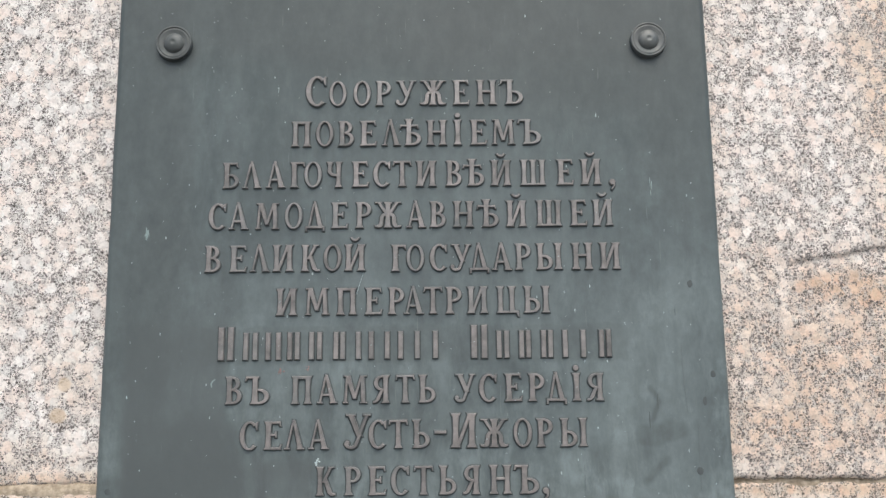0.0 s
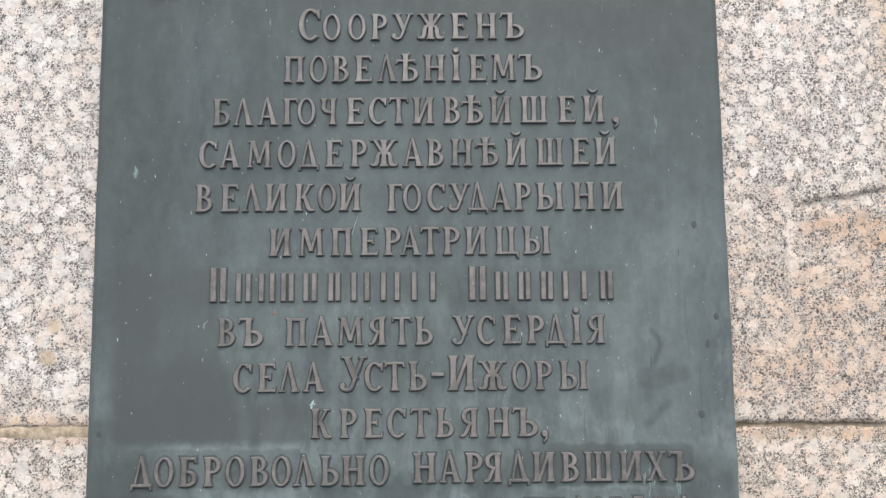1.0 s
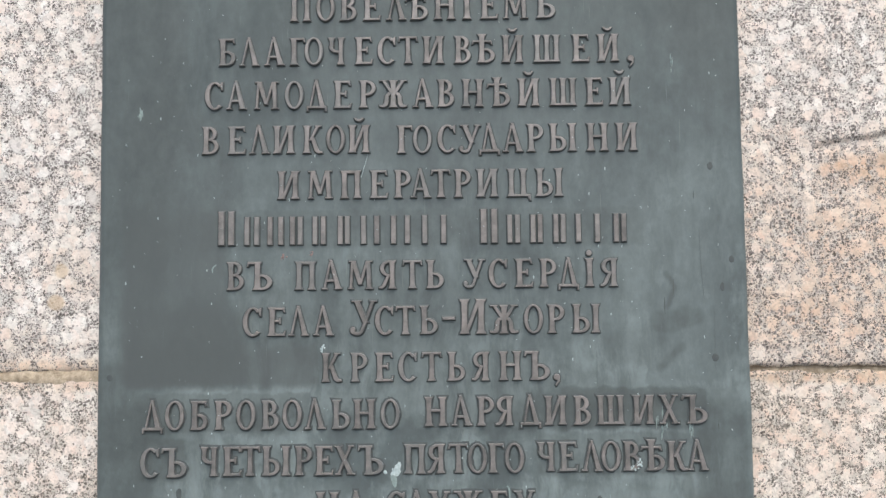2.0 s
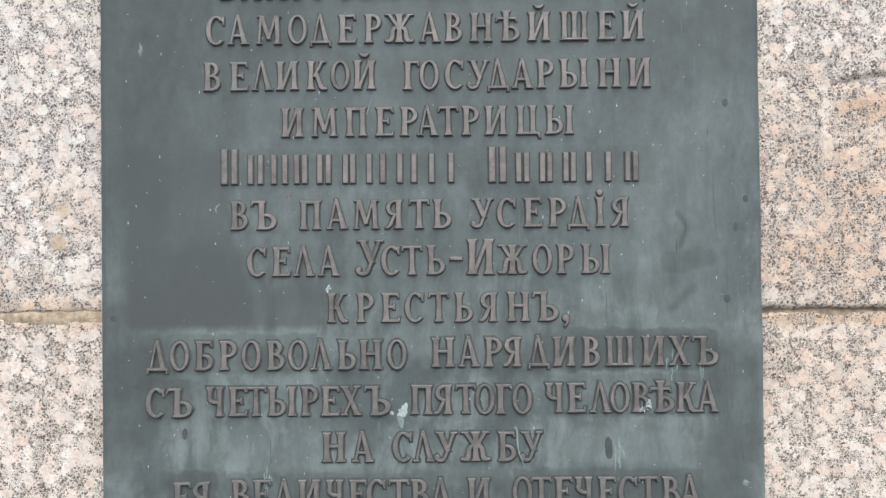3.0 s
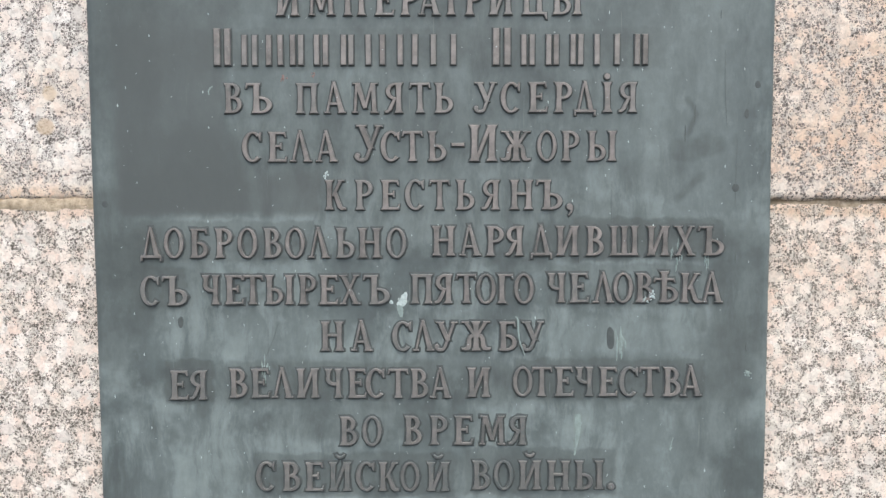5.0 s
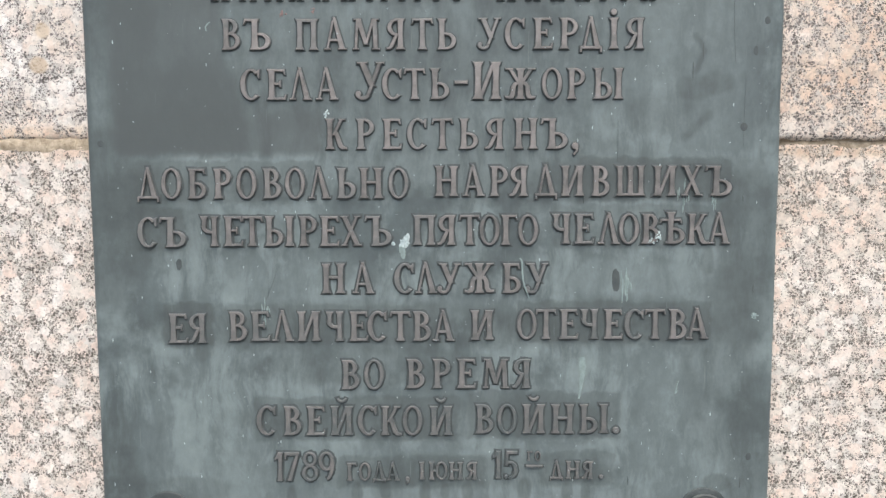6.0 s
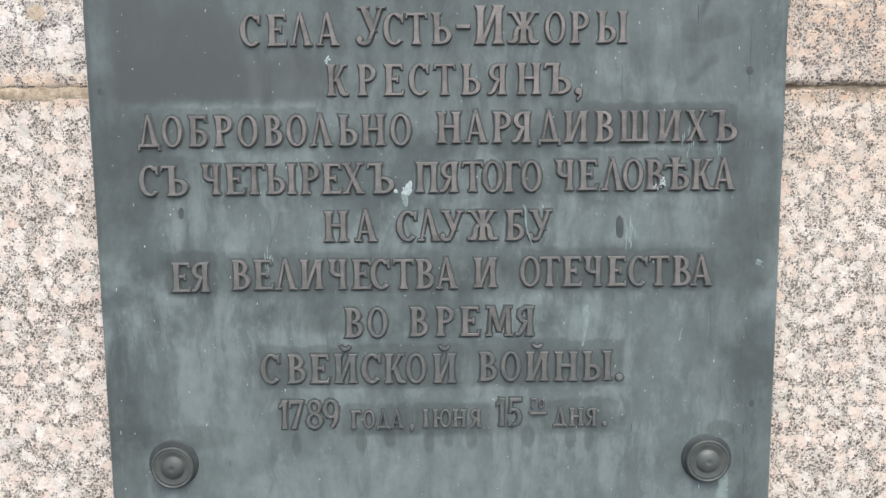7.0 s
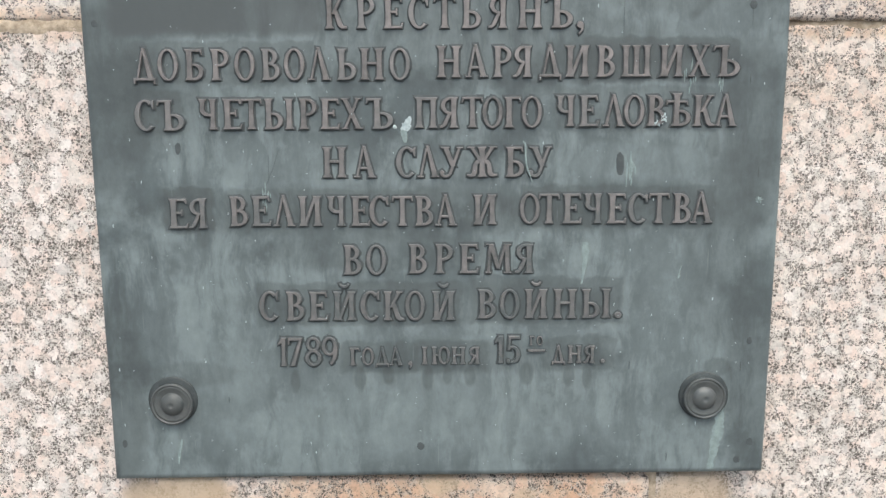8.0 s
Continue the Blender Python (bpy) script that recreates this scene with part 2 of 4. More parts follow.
# pale and dark fields of the patina, and two painted shadows: x, z, half width, half height, strength
PALE = (
    (0.26, 1.43, 0.07, 0.14, 0.55), (-0.02, 1.37, 0.16, 0.035, 0.20), (-0.21, 1.334, 0.11, 0.009, 0.85), (0.20, 1.325, 0.12, 0.016, 0.40),
    (0.22, 1.215, 0.09, 0.022, 0.85), (-0.16, 1.21, 0.10, 0.03, 0.65), (0.0, 1.185, 0.16, 0.014, 0.55), (-0.05, 1.078, 0.18, 0.012, 0.55),
    (-0.23, 1.06, 0.05, 0.09, 0.60), (0.10, 1.085, 0.12, 0.02, 0.50), (0.24, 1.06, 0.05, 0.08, 0.50), (0.0, 0.985, 0.20, 0.014, 0.50),
    (0.02, 1.035, 0.20, 0.012, 0.45), (0.0, 0.940, 0.25, 0.045, 0.85), (-0.265, 1.045, 0.045, 0.07, 0.60), (-0.12, 1.01, 0.10, 0.02, 0.5), (-0.21, 1.00, 0.05, 0.05, 0.80), (0.02, 0.982, 0.19, 0.022, 0.70), (0.0, 1.045, 0.21, 0.05, 0.35), (0.235, 1.02, 0.03, 0.06, 0.50),
)
DARK = (
    (0.30, 1.13, 0.04, 0.10, 0.35), (-0.06, 1.125, 0.12, 0.02, 0.40),
    # the round pair at z 1.86 paints the soft shadows below the top rivets
    (0.325, 1.26, 0.030, 0.08, 0.50), (0.320, 1.19, 0.035, 0.05, 0.40), (-0.285, 1.285, 0.055, 0.05, 0.40), (-0.286, 1.865, 0.026, 0.026, 0.55), (0.286, 1.862, 0.026, 0.026, 0.55), (-0.262, 0.992, 0.05, 0.014, 0.35), (0.300, 1.000, 0.016, 0.010, 0.50),
    (-0.08, 1.42, 0.14, 0.06, 0.28), (0.08, 1.33, 0.16, 0.04, 0.28), (-0.27, 1.57, 0.07, 0.08, 0.40), (0.0, 1.94, 0.42, 0.10, 0.60), (-0.33, 1.70, 0.07, 0.32, 0.55), (0.34, 1.84, 0.07, 0.20, 0.45), (0.20, 1.318, 0.12, 0.020, 0.40),
    (-0.08, 1.168, 0.24, 0.026, 0.40), (0.19, 1.172, 0.13, 0.026, 0.40), (0.0, 1.070, 0.21, 0.022, 0.35), (0.01, 1.012, 0.18, 0.018, 0.30),
    (-0.335, 1.28, 0.045, 0.10, 0.60), (-0.335, 0.97, 0.030, 0.11, 0.55), (0.335, 1.00, 0.025, 0.12, 0.45), (0.20, 1.90, 0.20, 0.12, 0.50),
    (-0.148, 0.984, 0.005, 0.013, 0.50), (-0.079, 0.988, 0.006, 0.014, 0.50), (-0.049, 0.991, 0.006, 0.011, 0.55), (-0.007, 0.988, 0.006, 0.013, 0.50), (0.014, 0.991, 0.005, 0.010, 0.45),
    (0.038, 0.991, 0.006, 0.012, 0.50), (0.098, 0.993, 0.007, 0.012, 0.45), (0.143, 0.990, 0.006, 0.012, 0.50), (0.162, 0.990, 0.005, 0.014, 0.45), (-0.240, 1.140, 0.008, 0.012, 0.40), (0.285, 1.235, 0.007, 0.014, 0.40),
    (0.269, 1.411, 0.020, 0.013, 0.45), (0.291, 1.416, 0.018, 0.012, 0.45), (0.240, 1.385, 0.040, 0.020, 0.25),
)

# fields that were rubbed or painted over: left, right, bottom, top, softness of the border and of its top, strength
RUBBED = ((-0.326, -0.212, 1.346, 1.540, 0.008, 0.030, 0.72), (-0.322, -0.112, 1.345, 1.392, 0.005, 0.016, 0.74), (-0.322, -0.190, 1.346, 1.432, 0.008, 0.014, 0.60))

# dark smears: their line, half width, strength
SMEAR = (
    (((0.268, 1.463), (0.274, 1.455), (0.2765, 1.447), (0.273, 1.438), (0.268, 1.427)), 0.0030, 0.60),
    (((0.283, 1.384), (0.259, 1.362)), 0.0042, 0.45),
)

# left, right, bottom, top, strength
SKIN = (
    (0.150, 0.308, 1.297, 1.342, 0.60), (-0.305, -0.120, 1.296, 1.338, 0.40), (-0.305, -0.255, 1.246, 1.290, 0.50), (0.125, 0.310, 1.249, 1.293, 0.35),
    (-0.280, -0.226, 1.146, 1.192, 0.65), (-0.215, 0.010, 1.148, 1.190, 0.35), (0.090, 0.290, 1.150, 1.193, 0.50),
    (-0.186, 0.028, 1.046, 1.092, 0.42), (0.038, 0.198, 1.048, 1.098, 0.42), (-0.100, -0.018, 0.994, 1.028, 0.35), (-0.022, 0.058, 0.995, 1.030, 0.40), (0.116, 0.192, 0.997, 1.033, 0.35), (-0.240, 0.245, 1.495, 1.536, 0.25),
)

GRANITE_PALE = granite("pale_granite", (0.99, 0.992, 0.98), 0.03, 0.008, ((-0.40, 1.475, 0.03, 0.03, 0.4), (-0.47, 1.38, 0.08, 0.03, 0.6), (-0.42, 1.366, 0.14, 0.008, 0.8)), ((-0.404, 1.474, 0.007, 0.008, 0.65), (-0.409, 1.439, 0.009, 0.008, 0.70)), 0.5)
GRANITE_PEACH = granite("peach_granite", (1.0, 0.986, 0.966), 0.14, 0.044, ((0.525, 1.580, 0.06, 0.022, 1.0), (0.50, 1.50, 0.09, 0.09, 0.45), (0.50, 1.45, 0.24, 0.15, 0.62), (0.40, 1.42, 0.07, 0.035, 0.5), (0.59, 1.84, 0.05, 0.15, 0.9)), (), 0.45)
GRANITE_LOW = granite("pinkish_granite", (1.0, 0.970, 0.940), 0.22, 0.004, ((-0.42, 1.348, 0.14, 0.008, 0.55), (0.06, 0.85, 0.18, 0.035, 1.0), (-0.10, 0.85, 0.12, 0.035, 0.9), (0.17, 0.85, 0.06, 0.03, 0.9)), ((-0.285, 0.845, 0.062, 0.032, 0.85), (0.005, 0.864, 0.022, 0.012, 0.7), (0.10, 0.85, 0.015, 0.01, 0.5)))
GRANITE_CREAM = granite("creamy_granite", (1.0, 0.968, 0.928), 0.26, 0.010, ((0.42, 1.30, 0.10, 0.06, 0.35), (0.46, 1.349, 0.20, 0.008, 1.0)), ((0.285, 0.845, 0.045, 0.034, 0.75),))
MORTAR = plain("lime_mortar", (0.25, 0.20, 0.14), (0.64, 0.555, 0.43), 0.9, 95.0, 0.004)
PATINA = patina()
LETTER = worn_bronze("letter_bronze", (0.140, 0.137, 0.133), (0.355, 0.332, 0.322), weathered=1.0)
RIVET = worn_bronze("rivet_bronze", (0.080, 0.094, 0.094), (0.138, 0.150, 0.148), 0.5)
RIVET_DARK = worn_bronze("dark_washer_bronze", (0.040, 0.052, 0.054), (0.068, 0.083, 0.085), 0.6)
PLUG = plain("plug_bronze", (0.066, 0.082, 0.085), (0.092, 0.113, 0.116), 0.55, 120.0, 0.0004)
FILLET = plain("dark_foot_fillet", (0.058, 0.072, 0.076), (0.092, 0.113, 0.117), 0.6, 90.0, 0.0004)
LIME = plain("white_splash", (0.32, 0.43, 0.45), (0.58, 0.68, 0.69), 0.7, 300.0, 0.0008)
VERDIGRIS = plain("pale_verdigris_run", (0.19, 0.255, 0.25), (0.30, 0.39, 0.385), 0.7, 160.0, 0.0003)
STAIN = plain("dark_smear", (0.100, 0.122, 0.125), (0.130, 0.158, 0.161), 0.55, 120.0, 0.0003)
RUST = plain("red_paint_spot", (0.19, 0.14, 0.135), (0.28, 0.195, 0.185), 0.7, 200.0, 0.0003)
GROUND = plain("grey_paving", (0.11, 0.105, 0.10), (0.18, 0.172, 0.165), 0.85, 8.0, 0.003)


# ---------------------------------------------------------------- helpers for meshes
def linked(name, bm, material, parent=None, label=""):
    me = bpy.data.meshes.new(name)
    bm.to_mesh(me)
    bm.free()
    me.materials.append(material)
    ob = new(name, me)
    ob.parent = parent
    return tagged(ob, label)


def part(name, bm, material, parent, label=""):
    return linked(name, bm, material, parent, label)


def wave(x, y, z, scale):
    return noise.noise(Vector((x * scale, y * scale, z * scale)))


# ---------------------------------------------------------------- the granite wall
FACE_L, FACE_R, FACE_LOW = 0.022, 0.024, 0.029
JOINT = 1.358


def granite_block(x0, x1, z0, z1, face, depth, material, parent, seed, fine=None, shape=None):
    """One ashlar with a tooled, slightly uneven face and chipped arrises. fine: the (x, z) window that is cut finely."""
    def ticks(a, b, win):
        out = [a]
        while out[-1] < b - 1e-6:
            v = out[-1]
            near = win and win[0] - 0.01 <= v <= win[1] + 0.01
            edge = min(v - a, b - v)
            gap = 0.0026 if near else (0.02 if edge < 0.03 else 0.12)
            if win and v < win[0]:
                gap = min(gap, max(win[0] - v, 0.0026))
            out.append(min(v + gap, b))
        if len(out) > 2 and out[-1] - out[-2] < 0.001:
            del out[-2]
        return out

    xs, zs = ticks(x0, x1, fine and fine[0]), ticks(z0, z1, fine and fine[1])
    nx, nz = len(xs), len(zs)
    verts, faces = [], []
    for z in zs:
        for x in xs:
            y = face + 0.0007 * wave(x, seed, z, 30) + 0.0004 * wave(x, seed, z, 110) + 0.001 * wave(x, seed, z, 5)
            # arrises broken away here and there
            for d, along, k in ((z - z0, x, 1.0), (z1 - z, x + 7, 0.45), (x - x0, z + 3, 0.8), (x1 - x, z + 11, 0.8)):
                c = k * 0.0035 + 0.007 * max(0.0, wave(along, seed, 0.3, 22) + 0.1) + k * 0.003 * abs(wave(along, seed, 0.8, 90))
                if d < c:
                    y += 0.8 * c * (1 - d / c) ** 2
            if shape:
                y += shape(x, z)
            zz = z
            if z - z0 < 0.012:
                zz += (0.0034 * wave(x, seed, 0.5, 26) + 0.0022 * wave(x, seed, 0.9, 90)) * (1 - (z - z0) / 0.012)
            elif z1 - z < 0.012:
                zz += (0.0022 * wave(x, seed, 1.5, 30) + 0.0010 * wave(x, seed, 1.9, 90)) * (1 - (z1 - z) / 0.012)
            verts.append((x, y, zz))
    for j in range(nz - 1):
        for i in range(nx - 1):
            a = j * nx + i
            faces.append((a, a + 1, a + nx + 1, a + nx))
    # sides and back
    ring = [i for i in range(nx)] + [j * nx + nx - 1 for j in range(1, nz)] + [(nz - 1) * nx + i for i in range(nx - 2, -1, -1)] + [j * nx for j in range(nz - 2, 0, -1)]
    start = len(verts)
    for i in ring:
        verts.append((verts[i][0], face + depth, verts[i][2]))
    n = len(ring)
    for k in range(n):
        m = (k + 1) % n
        faces.append((ring[m], ring[k], start + k, start + m))
    faces.append(tuple(start + k for k in range(n)))
    me = bpy.data.meshes.new("granite_block")
    me.from_pydata(verts, [], faces)
    me.materials.append(material)
    for f in me.polygons:
        f.use_smooth = True
    me.update()
    ob = new("granite_block", me)
    ob.parent = parent
    return ob


def spall(x, z):
    """A shallow flake lost from the face: a lip that runs up to the right, and the hollow below it."""
    lip = 1.607 + 0.17 * (x - 0.44) + 0.006 * wave(x, 0.2, 1.0, 40)
    below = lip - z
    inside = min(1.0, max(0.0, (x - 0.435 + 0.02 * wave(0.3, 0.1, z, 20)) / 0.03))
    hollow = 0.0
    if below > 0:
        hollow = 0.0042 * min(1.0, below / 0.0015) * max(0.0, 1 - below / 0.16) * inside
    # a second hollow further up
    rim = 0.535 + 0.10 * max(0.0, 1.80 - z) + 0.012 * wave(0.7, 0.4, z, 18)
    if x > rim and z > 1.72:
        hollow = max(hollow, 0.004 * min(1.0, (x - rim) / 0.006) * min(1.0, (z - 1.72) / 0.03))
    return hollow


def forward_ledge(x, z):
    """Added ledge: stone brought forward just below the sheet to lighten its shaded strip."""
    across = min(1.0, max(0.0, (0.350 - abs(x)) / 0.05))
    return -0.011 * min(1.0, max(0.0, (0.873 - z) / 0.006)) * across * min(1.0, max(0.0, (z - 0.72) / 0.06))


wall = tagged(new("wall_north"), "pale coarse granite block wall of a monument base", "wall", kind="structure")
D = 0.9
UP, LOWEST = 2.62, 0.0
granite_block(-1.6, -0.02, JOINT + 0.0020, 2.1, FACE_L, D, GRANITE_PALE, wall, 1.3, ((-0.66, -0.30), (JOINT, 2.05)))
granite_block(-0.014, 1.6, JOINT + 0.002, 2.1, FACE_R, D, GRANITE_PEACH, wall, 2.7, ((0.30, 0.66), (JOINT, 2.05)), spall)
granite_block(-1.6, 0.236, 0.70, JOINT - 0.0030, FACE_L, D, GRANITE_LOW, wall, 4.1, ((-0.66, 0.236), (0.80, JOINT)), forward_ledge)
granite_block(0.242, 1.6, 0.70, JOINT - 0.003, FACE_LOW, D, GRANITE_CREAM, wall, 5.9, ((0.242, 0.66), (0.80, JOINT)), forward_ledge)
granite_block(-1.6, 0.7, 0.0, 0.695, FACE_L, D, GRANITE_PALE, wall, 7.7)
granite_block(0.706, 1.6, 0.0, 0.695, FACE_L, D, GRANITE_PALE, wall, 8.3)
granite_block(-1.6, 0.3, 2.106, UP, FACE_L, D, GRANITE_PALE, wall, 9.1)
granite_block(0.306, 1.6, 2.106, UP, FACE_L, D, GRANITE_PALE, wall, 10.9)


def mortar_bed(x0, x1, z0, z1, y0, y1, seed):
    """A ragged strip of pointing between two courses."""
    n = max(2, int((x1 - x0) / 0.004))
    rows = 5
    verts, faces = [], []
    for j in range(rows):
        for i in range(n + 1):
            x = x0 + (x1 - x0) * i / n
            z = z0 + (z1 - z0) * j / (rows - 1)
            y = y0 + 0.0022 * wave(x, seed, z, 60) + 0.0012 * wave(x, seed, z, 150) + 0.0022 * wave(x, seed, 0, 16) + 0.003 * (abs(2 * j / (rows - 1) - 1) ** 3) + 0.0022 * j / (rows - 1) - 0.0012
            verts.append((x, y, z))
    for j in range(rows - 1):
        for i in range(n):
            a = j * (n + 1) + i
            faces.append((a, a + 1, a + n + 2, a + n + 1))
    m = len(verts)
    verts += [(x0, y1, z0), (x1, y1, z0), (x1, y1, z1), (x0, y1, z1)]
    faces += [(m, m + 3, m + 2, m + 1)]
    me = bpy.data.meshes.new("mortar_joint")
    me.from_pydata(verts, [], faces)
    me.materials.append(MORTAR)
    for f in me.polygons:
        f.use_smooth = True
    ob = new("mortar_joint", me)
    ob.parent = wall
    return ob


mortar_bed(-1.58, -0.02, JOINT - 0.011, JOINT + 0.0075, FACE_L - 0.0004, FACE_L + 0.05, 1.1)
mortar_bed(0.0, 1.58, JOINT - 0.010, JOINT + 0.006, FACE_LOW + 0.0015, FACE_LOW + 0.05, 2.1)
mortar_bed(0.233, 0.245, 0.71, JOINT - 0.012, FACE_L - 0.0040, FACE_LOW + 0.05, 3.1)

bm = bmesh.new()
bmesh.ops.create_grid(bm, x_segments=2, y_segments=2, size=400)
tagged(linked("ground", bm, GROUND), "plain grey paving round the monument", "ground", kind="structure")


# ---------------------------------------------------------------- the bronze plaque
plaque = tagged(new("memorial_plaque"), "grey-green patinated bronze plaque with raised letters on granite", "plaque")
plaque.location = (0, 0, 0.88)
plaque_back = Matrix.Translation((0, 0, -0.88))


def sheet():
    """A cast sheet with softened arrises; a little narrower towards its foot."""
    corners = [(-0.3490, 0.8725), (0.3565, 0.8805), (0.3590, 1.968), (-0.3580, 1.968)]
    r = 0.0075
    loops = [(0.0, 0.024)] + [(r * (1 - math.cos(a)), r * (1 - math.sin(a))) for a in (0.0, 0.4, 0.8, 1.2, math.pi / 2)]
    bm = bmesh.new()
    rings = []
    cx, cz = 0.0, 1.42
    for inset, y in loops:
        ring = []
        for k in range(4):
            (xa, za), (xb, zb) = corners[k], corners[(k + 1) % 4]
            steps = 40
            for i in range(steps):
                f = i / steps
                x, z = xa + (xb - xa) * f, za + (zb - za) * f
                w = 0.0006 * wave(x, 0.0, z, 14)
                ring.append(bm.verts.new((x - math.copysign(1, x - cx) * inset * (abs(x) > 0.345) + w * (k % 2), y, z - math.copysign(1, z - cz) * inset * (z < 0.89 or z > 1.96) + w * (1 - k % 2))))
        rings.append(ring)
    for a, b in zip(rings, rings[1:]):
        for i in range(len(a)):
            j = (i + 1) % len(a)
            bm.faces.new((a[i], a[j], b[j], b[i])).smooth = True
    bm.faces.new(rings[-1])
    bm.faces.new(tuple(reversed(rings[0])))
    bmesh.ops.recalc_face_normals(bm, faces=bm.faces)
    return bm


def under(ob):
    ob.matrix_parent_inverse = plaque_back
    return ob


panel = under(part("panel", sheet(), PATINA, plaque, "grey-green bronze sheet with pale runs"))


def lathe(profile, n=40):
    bm = bmesh.new()
    rings = []
    for r, h in profile:
        if r < 1e-6:
            rings.append([bm.verts.new((0, -h, 0))])
        else:
            rings.append([bm.verts.new((r * math.cos(2 * math.pi * k / n), -h, r * math.sin(2 * math.pi * k / n))) for k in range(n)])
    for a, b in zip(rings, rings[1:]):
        for k in range(n):
            m = (k + 1) % n
            loop = [v for v in ((a[0], b[k], b[m]) if len(a) == 1 else (a[k], b[k], b[m], a[m]))]
            bm.faces.new(loop).smooth = True
    bmesh.ops.recalc_face_normals(bm, faces=bm.faces)
    return bm


def rivet(x, z, turn, wide, up, grow):
    """A turned rosette head: dished cap with a raised rim, a domed centre and a washer behind."""
    k = 0.66
    cap = part("rivet", lathe([(r * grow, h * k) for r, h in ((0.0000, 0.0078), (0.0118, 0.0078), (0.0130, 0.0080), (0.0156, 0.0092), (0.0174, 0.0100), (0.0177, 0.0094), (0.0180, 0.0094), (0.0183, 0.0106), (0.0191, 0.0112), (0.0199, 0.0108), (0.0204, 0.0096), (0.0204, 0.0070), (0.0194, 0.0035), (0.0194, 0.0))]), RIVET, plaque, "dark bronze rosette rivet")
    under(cap).matrix_basis = pose(x, 0, z, 0, turn, 0)
    part("dome", lathe([(r, h * k) for r, h in ((0.0, 0.0150), (0.0022, 0.0150), (0.0028, 0.0156), (0.0038, 0.0157), (0.0062, 0.0148), (0.0088, 0.0132), (0.0108, 0.0112), (0.0121, 0.0090), (0.0128, 0.0070))]), RIVET, cap)
    washer = part("washer", lathe([(0.014, 0.0022), (wide - 0.0017, 0.0020), (wide - 0.0004, 0.0013), (wide, 0.0)]), RIVET_DARK, cap, "dark washer")
    washer.matrix_basis = pose(0, 0, 0, 0, -turn, 0) @ Matrix.Translation((0, 0, up))


for x, z, turn, wide, up, grow in ((-0.2867, 1.8800, 10, 0.0218, -0.0010, 1.06), (0.2867, 1.8780, 80, 0.0218, -0.0010, 1.06), (-0.2800, 0.9612, 130, 0.0266, 0.0030, 1.11), (0.2870, 0.9668, 220, 0.0266, 0.0016, 1.11)):
    rivet(x, z, turn, wide, up, grow)


# ---------------------------------------------------------------- the raised letters
T, S, O = 0.165, 0.040, 0.060


def stem(x, w=T, y0=0.0, y1=1.0, bot=1, top=1, o=O):
    h = w / 2
    right, left = [], []
    if bot:
        right += [(x + h + o, y0), (x + h + o * 0.85, y0 + S), (x + h + 0.012, y0 + S + 0.06)]
    else:
        right += [(x + h, y0)]
    right += [(x + h * 0.93, (y0 + y1) / 2)]
    if top:
        right += [(x + h + 0.012, y1 - S - 0.06), (x + h + o * 0.85, y1 - S), (x + h + o, y1)]
    else:
        right += [(x + h, y1)]
    return right + [(2 * x - a, b) for a, b in reversed(right)]


def bar(x0, x1, y0, y1):
    return [(x0, y0), (x1, y0), (x1, y1), (x0, y1)]


def tick(x, y, up, w=0.075, h=0.17):
    """The pointed serif at the end of an arm."""
    return [(x - w, y), (x, y), (x + 0.025, y + up * h), (x - 0.015, y + up * h)]


def slope(xa, ya, xb, yb, wa, wb=None):
    wb = wa if wb is None else wb
    return [(xa - wa / 2, ya), (xa + wa / 2, ya), (xb + wb / 2, yb), (xb - wb / 2, yb)]


def foot(x, w=T, y=0.0, o=O):
    return bar(x - w / 2 - o, x + w / 2 + o, y, y + S)


def ring(cx, cy, rx, ry, tx, ty, a0, a1, n=14):
    pts = []
    for k in range(n + 1):
        a = radians(a0 + (a1 - a0) * k / n)
        pts.append((cx + rx * math.cos(a), cy + ry * math.sin(a)))
    for k in range(n, -1, -1):
        a = radians(a0 + (a1 - a0) * k / n)
        pts.append((cx + (rx - tx) * math.cos(a), cy + (ry - ty) * math.sin(a)))
    return pts


def disc(cx, cy, r, n=12):
    return [(cx + r * math.cos(2 * math.pi * k / n), cy + r * math.sin(2 * math.pi * k / n)) for k in range(n)]


def bowl(x0, xc, x1, y0, y1, t=T * 0.88):
    cy, ry = (y0 + y1) / 2, (y1 - y0) / 2
    return [bar(x0, xc + 0.01, y0, y0 + 0.08), bar(x0, xc + 0.01, y1 - 0.08, y1), ring(xc, cy, x1 - xc, ry, t, 0.08, -90, 90)]


def oval(cx, rx, cy=0.5, ry=0.515, tx=0.13, ty=0.062):
    return [ring(cx, cy, rx, ry, tx, ty, -91, 91), ring(cx, cy, rx, ry, tx, ty, 89, 271)]


def flipped(polys, w):
    return [[(w - x, y) for x, y in p] for p in polys]


def tent(base=0.0, spread=0.27, c=0.41):
    return [slope(c - spread, base, c - 0.045, 0.96, 0.08), slope(c + spread, base, c - 0.015, 1.05, T + 0.035, 0.10)]


def soft_sign(x):
    return [stem(x)] + bowl(x, x + 0.14, x + 0.46, 0.0, 0.55)


def breve(x):
    return [ring(x, 1.30, 0.18, 0.17, 0.06, 0.085, 195, 345)]


